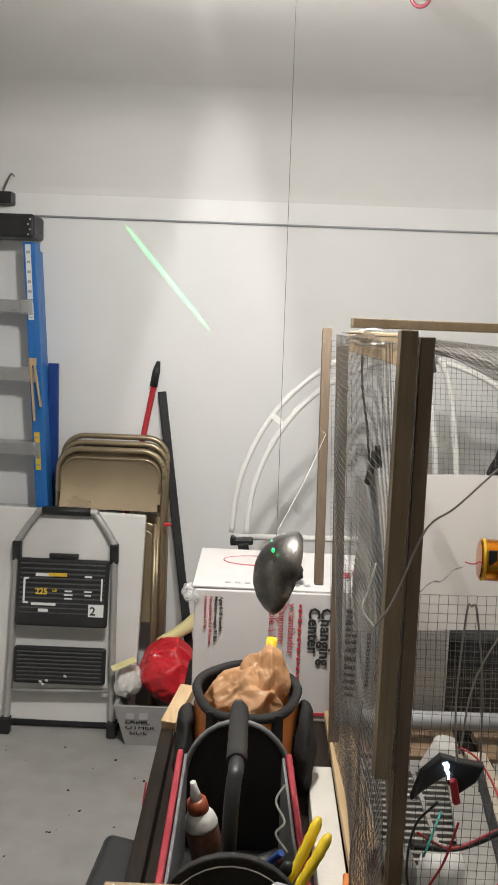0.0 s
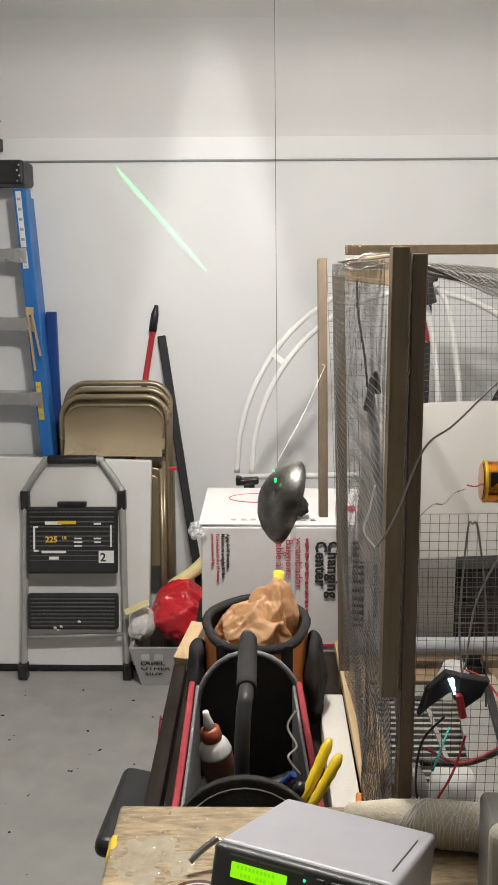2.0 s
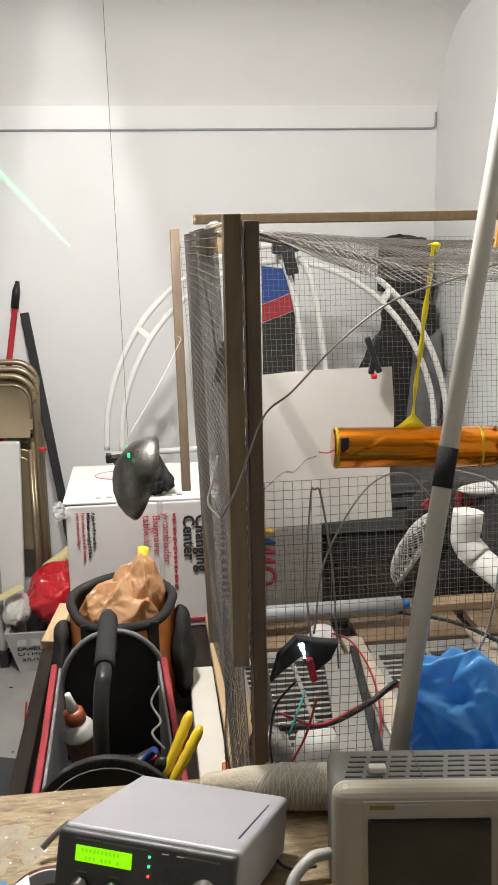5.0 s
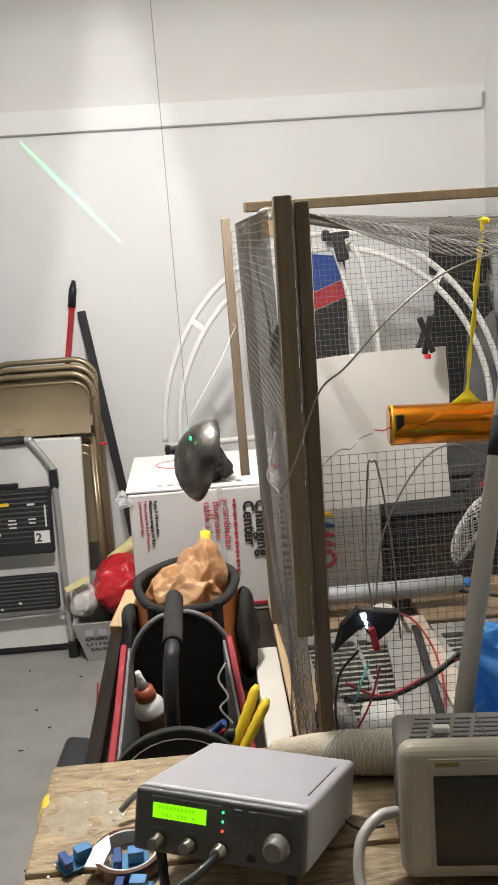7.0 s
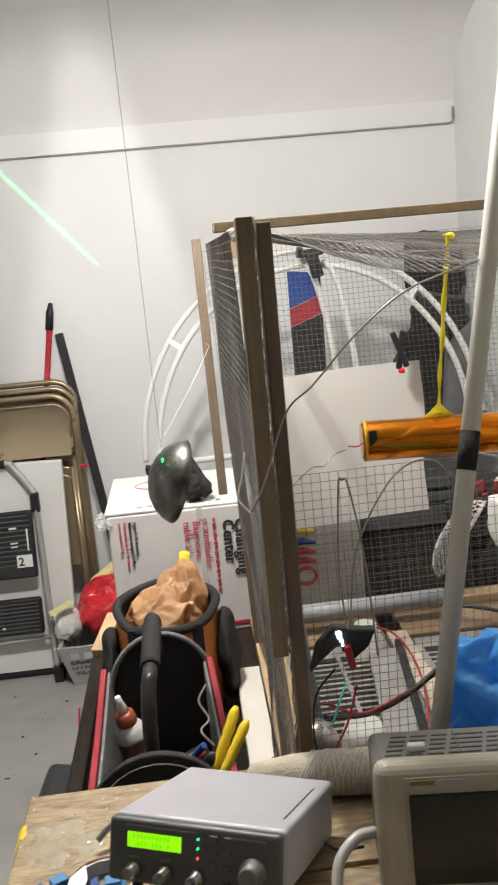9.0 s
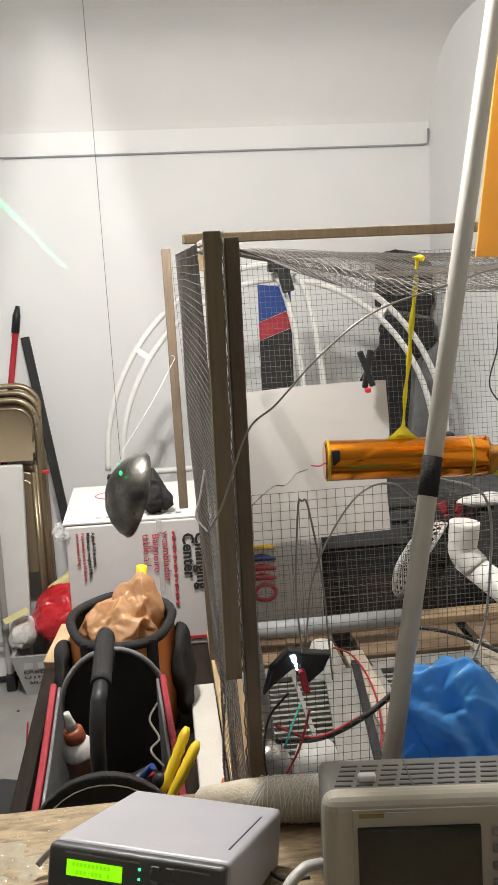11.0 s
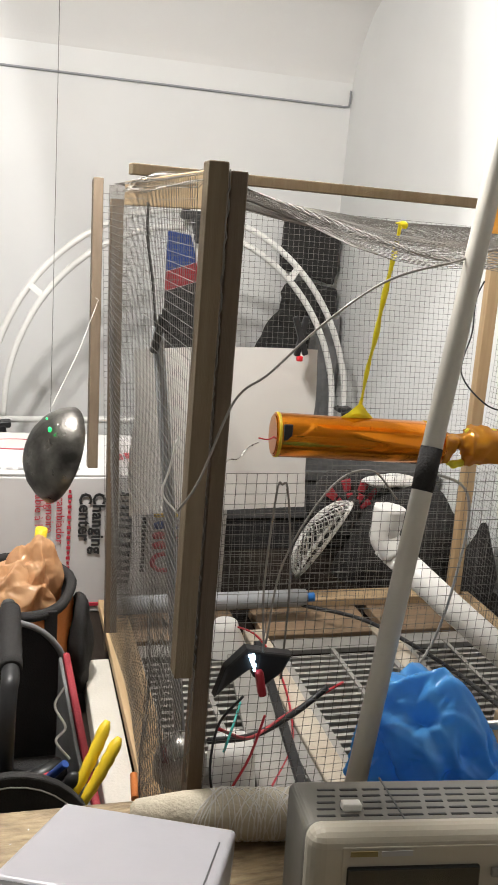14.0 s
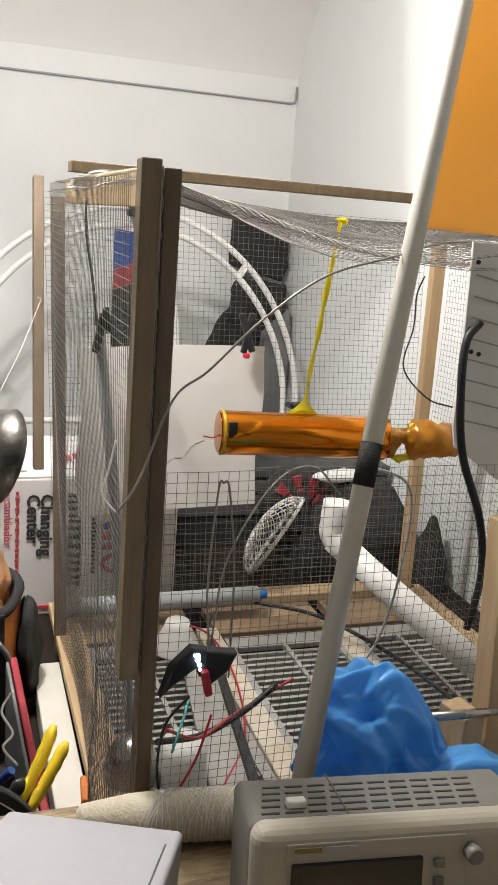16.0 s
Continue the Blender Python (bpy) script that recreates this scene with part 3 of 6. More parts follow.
# ---- printed carton ----
def carton():
    c = thing("printed_carton", (0.2, 2.45, 0.67), "large white printed cardboard carton lying on its side", "box")
    x0, x1, y0, y1, z0, z1 = -0.105, 0.56, 2.27, 2.66, 0.67, 1.02
    bm = bmesh.new()
    bm_box(bm, ((x0 + x1) / 2, (y0 + y1) / 2, (z0 + z1) / 2), (x1 - x0, y1 - y0, z1 - z0), None, 0.006)
    crumple(bm, 0.002, 9)
    part("body", bm, BOXWHITE, c)
    bm = bmesh.new()
    bm_box(bm, ((x0 + x1) / 2, y0 + 0.19, z1 + 0.004), (x1 - x0 + 0.01, 0.375, 0.005), (0.6, 0.5, 0), 0.001)
    part("flap", bm, BOXWHITE, c)
    bm = bmesh.new()
    bm_box(bm, (0.135, y0 - 0.001, 0.85), (0.014, 0.004, 0.34))
    part("tape_strip", bm, CLEAR, c)
    front = lambda x, z: Matrix.Translation((x, y0 - 0.0035, z)) @ pose(0, 0, 0, 90, 0, 0) @ pose(0, 0, 0, 0, 0, -90)
    text_part("Changing", 0.042, front(0.226, 0.982), INKBLACK, c, bold=0.0012)
    text_part("Center", 0.042, front(0.194, 0.982), INKBLACK, c, bold=0.0012)
    text_part("y cambiador", 0.028, front(0.141, 0.992), INKRED, c)
    text_part("Baignoire", 0.028, front(0.116, 0.987), INKRED, c)
    text_part("table \u00e0 l", 0.028, front(0.091, 0.987), INKRED, c)
    text_part("Ages 0-18 months.", 0.0125, front(-0.038, 1.002), INKBLACK, c, bold=0.0003)
    text_part("Maximum weight 30 lbs.", 0.0125, front(-0.051, 1.002), INKBLACK, c, bold=0.0003)
    text_part("Para edades de 0 a 18 meses,", 0.011, front(-0.064, 1.002), INKRED, c, bold=0.0002)
    text_part("peso maximo 13 kg.", 0.011, front(-0.077, 1.002), INKRED, c, bold=0.0002)
    random.seed(4)
    z = 0.985
    while z > 0.75:
        h = random.uniform(0.014, 0.026)
        bm = bmesh.new()
        bm_tube(bm, [(0.291, y0 - 0.0008, z - h * 0.4), (0.305, y0 - 0.0008, z - h * 0.5), (0.320, y0 - 0.0008, z - h * 0.55)], [h * 0.36, h * 0.2, h * 0.34], 8)
        part("logo_bar", bm, INKBLACK, c)
        z -= h
    for mat, dz in ((INKYELLOW, 0.925), (DARKBLUE, 0.895), (INKRED, 0.868), (INKRED, 0.842)):
        bm = bmesh.new()
        bm_tube(bm, smooth_path([(0.375, y0 - 0.001, dz), (0.40, y0 - 0.001, dz + 0.003), (0.435, y0 - 0.001, dz - 0.004)], 4), [0.006, 0.009, 0.010, 0.0105, 0.010, 0.009, 0.008, 0.006, 0.004], 8)
        part("logo_shape", bm, mat, c)
    bm = bmesh.new()
    bm_tube(bm, [(0.405 + 0.028 * math.cos(a), y0 - 0.001, 0.80 + 0.022 * math.sin(a)) for a in (2 * math.pi * k / 24 for k in range(24))], 0.006, 8, closed=True)
    part("logo_ring", bm, INKRED, c)
    bm = bmesh.new()
    bm_box(bm, (0.225, y0 - 0.002, 0.693), (0.64, 0.003, 0.008))
    part("red_band", bm, INKRED, c)
    bm = bmesh.new()
    for k in range(14):
        bm_box(bm, (0.352, y0 - 0.002, 0.915 - 0.0105 * k), (0.009, 0.003, 0.007))
    part("print_bars", bm, INKBLACK, c)
    bm = bmesh.new()
    for k in range(16):
        bm_box(bm, (0.171, y0 - 0.002, 0.985 - 0.013 * k), (0.006 + 0.003 * (k % 2), 0.003, 0.007))
    part("print_bars", bm, INKRED, c)
    bm = bmesh.new()
    for k in range(5):
        bm_box(bm, (0.30 + 0.03 * k, 2.42 + 0.012 * (k % 2), z1 + 0.0085), (0.022, 0.05, 0.001))
    part("print_bars", bm, INKRED, c)
    bm = bmesh.new()
    for k in range(9):
        bm_box(bm, (-0.02 + 0.026 * k, 2.31, z1 + 0.0085), (0.014, 0.012, 0.001))
    part("print_bars", bm, INKGREY, c)
    bm = bmesh.new()
    ring = [(0.05 + 0.09 * math.cos(a), 2.53 + 0.05 * math.sin(a), z1 + 0.009) for a in (2 * math.pi * k / 28 for k in range(28))]
    bm_tube(bm, ring, 0.002, 6, closed=True)
    part("print_ring", bm, INKRED, c)


carton()


# ---- folded things along the wall ----
def folding_table():
    t = thing("folded_table", (-0.75, 3.6, 0.01), "white folded table leaning upright on the wall", "table")
    bm = bmesh.new()
    bm_beam(bm, (-0.98, 3.575, 0.03), (-0.955, 3.66, 0.915), 1.10, 0.035, (0, -1, 0), 0.008)
    part("tabletop", bm, WHITE, t)
    bm = bmesh.new()
    bm_box(bm, (-0.98, 3.572, 0.02), (1.10, 0.03, 0.025), None, 0.003)
    part("edge", bm, BLACK, t)


folding_table()


def step_stool():
    s = thing("step_stool", (-0.73, 3.5, 0), "folded two-step stool, grey tube frame and black steps", "step stool")
    d = lambda z: 3.492 + 0.132 * z / 0.92
    xs = (-0.945, -0.508)
    bm = bmesh.new()
    pts = [(xs[0], d(0.02), 0.02), (xs[0] + 0.01, d(0.3), 0.3), (xs[0] + 0.018, d(0.74), 0.74), (xs[0] + 0.03, d(0.80), 0.80), (xs[0] + 0.095, d(0.895), 0.895), (xs[0] + 0.12, d(0.91), 0.91), (xs[1] - 0.12, d(0.91), 0.91), (xs[1] - 0.095, d(0.895), 0.895), (xs[1] - 0.03, d(0.80), 0.80), (xs[1] - 0.018, d(0.74), 0.74), (xs[1] - 0.01, d(0.3), 0.3), (xs[1], d(0.02), 0.02)]
    bm_tube(bm, smooth_path(pts, 5), 0.0145, 12)
    part("frame", bm, GREYPAINT, s)
    bm = bmesh.new()
    bm_tube(bm, [(-0.83, d(0.91), 0.91), (-0.63, d(0.91), 0.91)], 0.018, 12)
    part("grip", bm, BLACK, s)
    for x in xs:
        bm = bmesh.new()
        bm_box(bm, (x, d(0.03), 0.035), (0.038, 0.045, 0.07), None, 0.006)
        part("foot", bm, BLACK, s)
        bm = bmesh.new()
        bm_box(bm, (x + (0.018 if x < -0.7 else -0.018), d(0.74), 0.745), (0.034, 0.036, 0.08), None, 0.005)
        part("bracket", bm, BLACK, s)
    bm = bmesh.new()
    bm_tube(bm, [(xs[0], d(0.17), 0.175), (xs[1], d(0.17), 0.19)], 0.009, 10)
    part("crossbar", bm, GREYPAINT, s)
    for z0, z1, lab in ((0.45, 0.725, 1), (0.22, 0.37, 0)):
        zc = (z0 + z1) / 2
        bm = bmesh.new()
        bm_box(bm, (-0.727, d(zc) - 0.03, zc), (0.375, 0.03, z1 - z0), (-10, 0, 0), 0.012)
        tread = part("tread", bm, BLACK, s)
        bm = bmesh.new()
        n = 13 if lab else 8
        for k in range(n):
            z = z0 + 0.02 + (z1 - z0 - 0.04) * k / (n - 1)
            bm_box(bm, (-0.727, d(z) - 0.048 + 0.004, z), (0.345, 0.008, 0.006), (-10, 0, 0), 0.002)
        part("ribs", bm, DARKGREY, tread)
        if lab:
            f = lambda x, z: Matrix.Translation((x, d(z) - 0.0505, z)) @ pose(0, 0, 0, 80, 0, 0)
            text_part("225", 0.034, f(-0.835, 0.585), INKYELLOW, tread, bold=0.001)
            text_part("LB", 0.017, f(-0.765, 0.597), INKYELLOW, tread, bold=0.0005)
            for (x, z, w, h) in ((-0.80, 0.663, 0.07, 0.013), (-0.62, 0.66, 0.03, 0.008), (-0.70, 0.60, 0.03, 0.006), (-0.70, 0.585, 0.035, 0.006), (-0.70, 0.57, 0.03, 0.006), (-0.88, 0.60, 0.008, 0.09), (-0.873, 0.647, 0.02, 0.008), (-0.873, 0.55, 0.02, 0.008), (-0.80, 0.545, 0.10, 0.01), (-0.80, 0.52, 0.04, 0.012), (-0.62, 0.60, 0.03, 0.006), (-0.62, 0.585, 0.026, 0.006), (-0.565, 0.61, 0.006, 0.09)):
                bm = bmesh.new()
                bm_box(bm, (x, d(z) - 0.0505, z), (w, 0.0012, h), (-10, 0, 0))
                part("label_bar", bm, INKWHITE, tread)
            bm = bmesh.new()
            bm_box(bm, (-0.745, d(0.663) - 0.0505, 0.665), (0.075, 0.0012, 0.014), (-10, 0, 0))
            part("label_bar", bm, INKYELLOW, tread)
            bm = bmesh.new()
            bm_box(bm, (-0.585, d(0.525) - 0.0505, 0.525), (0.062, 0.0012, 0.05), (-10, 0, 0))
            part("label_field", bm, INKWHITE, tread)
            text_part("2", 0.048, Matrix.Translation((-0.61, d(0.51) - 0.0525, 0.508)) @ pose(0, 0, 0, 80, 0, 0), INKBLACK, tread, bold=0.0012)
    bm = bmesh.new()
    bm_box(bm, (-0.727, d(0.735) - 0.03, 0.735), (0.12, 0.02, 0.02), None, 0.005)
    part("latch", bm, BLACK, s)
    bm = bmesh.new()
    for x, z in ((-0.80, 0.235), (-0.79, 0.225), (-0.775, 0.24), (-0.70, 0.26)):
        bm_blob(bm, (x, d(z) - 0.052, z), (0.007, 0.003, 0.006), 2, 0.002, 60)
    part("paint_splash", bm, WHITE, s, "white paint splashes")


step_stool()


def rounded_back(w, h, r, n=8):
    pts = [(-w / 2, 0)]
    for k in range(n + 1):
        a = math.pi - math.pi / 2 * k / n
        pts.append((-w / 2 + r + r * math.cos(a), h - r + r * math.sin(a)))
    for k in range(n + 1):
        a = math.pi / 2 - math.pi / 2 * k / n
        pts.append((w / 2 - r + r * math.cos(a), h - r + r * math.sin(a)))
    pts.append((w / 2, 0))
    return pts


def folding_chair(label):
    c = thing("folding_chair", (0, 0, 0), label, "chair", "folded chairs on the wall")
    w, h, r = 0.445, 1.15, 0.09
    bm = bmesh.new()
    bm_tube(bm, [(x, 0, z) for x, z in rounded_back(w, h, r)], 0.0125, 10)
    part("frame", bm, TAN, c)
    bm = bmesh.new()
    hp, nz, nx = 0.205, 14, 12
    for layer in (0.0, 0.004):
        rows = []
        for i in range(nz + 1):
            z = hp * i / nz
            over = max(0.0, z - (hp - 0.075))
            half = w / 2 * 0.92 - 0.075 + math.sqrt(max(0.0, 0.075 ** 2 - over ** 2)) if over else w / 2 * 0.92
            rows.append([bm.verts.new((half * (2 * k / nx - 1), -0.016 - 0.05 * (1 - z / hp) ** 2 + 0.012 * (1 - (2 * k / nx - 1) ** 2) + layer, h - 0.245 + z)) for k in range(nx + 1)])
        for A, B in zip(rows, rows[1:]):
            for k in range(nx):
                f = bm.faces.new((A[k], A[k + 1], B[k + 1], B[k]))
                f.smooth = True
    part("backrest", bm, TAN, c)
    bm = bmesh.new()
    bm_tube(bm, [(x * 0.93, -0.012, z + h - 0.235) for x, z in rounded_back(w, 0.20, 0.075)], 0.006, 8)
    part("rolled_edge", bm, TAN, c)
    bm = bmesh.new()
    bm_plate(bm, [(x * 0.9, z) for x, z in rounded_back(w, 0.40, 0.06)], 0.012, pose(0, -0.02, 0.42), 0.004)
    part("seat", bm, TAN, c)
    for s in (-1, 1):
        bm = bmesh.new()
        bm_tube(bm, [(s * w * 0.44, -0.03, 0.02), (s * w * 0.44, -0.03, 0.85)], 0.011, 10)
        part("leg", bm, TAN, c)
    return c


ch = folding_chair("tan metal folding chair, folded and leaning on the wall")
ch.matrix_basis = pose(-0.560, 3.715, 0.0, -2.5, 0, 0) @ pose(0, 0, 0.031)
copy_thing(ch, pose(-0.562, 3.745, 0.0, -2.5, 0, 0) @ pose(0.003, 0, 0.056))
front = folding_chair("tan metal folding chair with a shiny dented backrest")
front.matrix_basis = pose(-0.568, 3.685, 0.0, -2.5, 0, 0) @ pose(0, 0, 0.006)
bm = bmesh.new()
bm_box(bm, (-0.318, 3.665, 0.862), (0.03, 0.012, 0.014), None, 0.003)
solid("red_tag", bm, REDBAG, "small red tag on a folded chair's leg", "tag")


def ladder():
    l = thing("step_ladder", (-1.1, 3.6, 0), "tall blue fibreglass step ladder with aluminium steps and black cap", "ladder")
    xr = lambda z: -0.785 - 0.055 * z
    xl = lambda z: -1.56 + 0.055 * z
    for f in (xr, xl):
        bm = bmesh.new()
        s = 1 if f is xr else -1
        bm_beam(bm, (f(0) - 0.012 * s, 3.765, 0), (f(2.0) - 0.012 * s, 3.765, 2.0), 0.028, 0.075, (0, 1, 0), 0.003)
        bm_beam(bm, (f(0) - 0.035 * s, 3.731, 0), (f(2.0) - 0.035 * s, 3.731, 2.0), 0.03, 0.006, (0, 1, 0), 0.001)
        part("rail", bm, BLUE, l)
        bm = bmesh.new()
        bm_beam(bm, (f(0) - 0.012 * s, 3.83, 0), (f(2.0) - 0.012 * s, 3.83, 1.97), 0.025, 0.05, (0, 1, 0), 0.003)
        part("rear_rail", bm, BLUE, l)
    for z in (0.3, 0.6, 0.88, 1.16, 1.47, 1.75):
        bm = bmesh.new()
        bm_box(bm, ((xr(z) + xl(z)) / 2, 3.765, z), (xr(z) - xl(z) - 0.05, 0.085, 0.03), None, 0.004)
        bm_box(bm, ((xr(z) + xl(z)) / 2, 3.725, z - 0.012), (xr(z) - xl(z) - 0.05, 0.006, 0.05), None, 0.002)
        step = part("step", bm, ALU, l)
        bm = bmesh.new()
        bm_box(bm, (xr(z) - 0.045, 3.72, z - 0.012), (0.05, 0.004, 0.06), None, 0.002)
        for k in (-1, 1):
            bm_blob(bm, (xr(z) - 0.045, 3.717, z - 0.012 + 0.02 * k), (0.006, 0.004, 0.006), 2)
        part("bracket", bm, ALU, step)
    bm = bmesh.new()
    bm_box(bm, (-1.16, 3.765, 2.06), (0.545, 0.17, 0.095), None, 0.014)
    cap = part("top_cap", bm, BLACK, l)
    bm = bmesh.new()
    for k in range(4):
        bm_blob(bm, (-0.91 + 0.008 * (k % 2), 3.672, 2.025 + 0.02 * k), (0.004, 0.003, 0.004), 2)
    part("rivet", bm, ALU, cap)
    for mat, z, h in ((INKWHITE, 1.88, 0.22), (INKWHITE, 1.72, 0.07), (INKYELLOW, 1.14, 0.16)):
        bm = bmesh.new()
        bm_beam(bm, (xr(z - h / 2) - 0.03, 3.7255, z - h / 2), (xr(z + h / 2) - 0.03, 3.7255, z + h / 2), 0.022, 0.002, (0, 1, 0))
        lab = part("sticker", bm, mat, l)
        bm = bmesh.new()
        for k in range(5):
            zz = z - h * 0.36 + h * 0.18 * k
            bm_box(bm, (xr(zz) - 0.03, 3.724, zz), (0.014, 0.001, h * 0.05))
        part("print_bars", bm, INKGREY, lab)
    bm = bmesh.new()
    bm_beam(bm, (-0.91, 3.70, 1.515), (-0.88, 3.70, 1.515), 0.03, 0.01, (0, 1, 0))
    bm_beam(bm, (-0.905, 3.70, 1.52), (-0.885, 3.70, 1.27), 0.009, 0.006, (0, 1, 0))
    bm_beam(bm, (-0.89, 3.70, 1.52), (-0.86, 3.70, 1.33), 0.009, 0.006, (0, 1, 0))
    tagged(solid("caliper", bm, PINE, "brass-coloured caliper hooked on the ladder rail", "caliper"))


ladder()

bm = bmesh.new()
bm_box(bm, (-0.84, 3.84, 0.77), (0.045, 0.022, 1.47), None, 0.004)
solid("blue_batten", bm, DARKBLUE, "dark blue painted batten standing against the wall", "batten")

broom = thing("red_pole", (-0.5, 3.78, 0), "red pole with a black tip leaning on the wall", "pole")
bm = bmesh.new()
bm_tube(bm, [(-0.66, 3.75, 0.0), (-0.405, 3.855, 1.46)], 0.0125, 12)
part("shaft", bm, RED, broom)
bm = bmesh.new()
bm_tube(bm, [(-0.413, 3.852, 1.42), (-0.402, 3.857, 1.49), (-0.394, 3.86, 1.53)], [0.017, 0.0165, 0.008], 12)
part("tip", bm, BLACK, broom)

bm = bmesh.new()
bm_beam(bm, (-0.16, 3.60, 0.0), (-0.375, 3.85, 1.40), 0.035, 0.02, (0, 1, 0), 0.003)
black_rail = solid("black_rail", bm, material("scuffed_black_paint", (0.012, 0.012, 0.013), 0.5, second=(0.30, 0.30, 0.29), scale=26, amount=0.05, spec=0.25), "scuffed black rail leaning on the wall", "rail")


def waste_bin():
    b = thing("carton_bin", (-0.3, 3.3, 0), "grey carton bin stuffed with a red plastic bag", "bin")
    bm = bmesh.new()
    vs = []
    bm_add(bm, [(-0.40, 3.20, 0), (-0.14, 3.20, 0), (-0.14, 3.46, 0), (-0.40, 3.46, 0), (-0.44, 3.16, 0.29), (-0.10, 3.16, 0.29), (-0.10, 3.50, 0.29), (-0.44, 3.50, 0.29), (-0.425, 3.175, 0.29), (-0.115, 3.175, 0.29), (-0.115, 3.485, 0.29), (-0.425, 3.485, 0.29), (-0.39, 3.21, 0.02), (-0.15, 3.21, 0.02), (-0.15, 3.45, 0.02), (-0.39, 3.45, 0.02)],
           [(3, 2, 1, 0), (0, 1, 5, 4), (1, 2, 6, 5), (2, 3, 7, 6), (3, 0, 4, 7), (4, 5, 9, 8), (5, 6, 10, 9), (6, 7, 11, 10), (7, 4, 8, 11), (8, 9, 13, 12), (9, 10, 14, 13), (10, 11, 15, 14), (11, 8, 12, 15), (12, 13, 14, 15)])
    part("body", bm, material("grey_carton", (0.40, 0.39, 0.38), 0.7, second=(0.3, 0.29, 0.28), scale=10, amount=0.8), b)
    f = lambda x, z: Matrix.Translation((x, 3.196 - 0.04 * z / 0.29, z)) @ pose(0, 0, 0, 84, 0, 0)
    text_part("LABEL", 0.034, f(-0.40, 0.165), INKBLACK, b, bold=0.0006)
    text_part("OTHER", 0.034, f(-0.40, 0.125), INKBLACK, b, bold=0.0006)
    text_part("SIDE", 0.034, f(-0.385, 0.085), INKBLACK, b, bold=0.0006)
    bm = bmesh.new()
    for k in range(2):
        bm_box(bm, (-0.38 + 0.05 * k, 3.166, 0.228), (0.032, 0.003, 0.05), (-6, 0, 0))
    part("print_bars", bm, INKGREY, b)
    spread = Matrix(((1.083, 0, 0, -0.0095), (0, 1.0, 0, 0.235), (0, 0, 0.62, 0), (0, 0, 0, 1)))
    old = Matrix.Translation(b.location)
    b.location = spread @ b.location
    for piece in b.children:
        piece.data.transform(Matrix.Translation(-b.location) @ spread @ old)



BACK = Matrix.Translation((0.115, 0.02, 1.65)) @ Matrix.Scale(1.083, 4) @ Matrix.Translation((-0.115, -0.02, -1.65))
waste_bin()
bm = bmesh.new()
film_shape(bm, (-0.225, 3.27, 0.25), (0.15, 0.13, 0.27), 2.0, axis=(0.9, 0.0, 0.4), lean=0.0)
solid("red_bag", bm, REDBAG, "crumpled red plastic bag with black print on the bin", "bag").data.transform(BACK)
bm = bmesh.new()
film_shape(bm, (-0.395, 3.23, 0.285), (0.06, 0.07, 0.13), 4.0, axis=(0.3, 0.3, 0.9), lean=-0.1, sub=5)
solid("white_bag", bm, CARDWHITE, "crumpled white plastic bag spilling over the bin", "bag").data.transform(BACK)
bm = bmesh.new()
bm_tube(bm, smooth_path([(-0.30, 3.32, 0.47), (-0.20, 3.34, 0.53), (-0.10, 3.36, 0.62)], 5), [0.02 + 0.012 * (k / 10) for k in range(11)], 12)
solid("yellow_roll", bm, PALEYELLOW, "pale yellow rolled packaging standing in the bin", "packaging").data.transform(BACK)
bm = bmesh.new()
bm_beam(bm, (-0.455, 3.17, 0.42), (-0.37, 3.2, 0.45), 0.05, 0.004, (0, 0, 1), 0.001)
solid("yellow_sheet", bm, PALEYELLOW, "folded pale yellow packet on the bin's rim", "packet").data.transform(BACK)


# ---- white hoops, black clothes behind the cage ----
def arc(pts, r=0.011):
    bm = bmesh.new()
    bm_tube(bm, smooth_path(pts, 8), r, 10)
    return bm


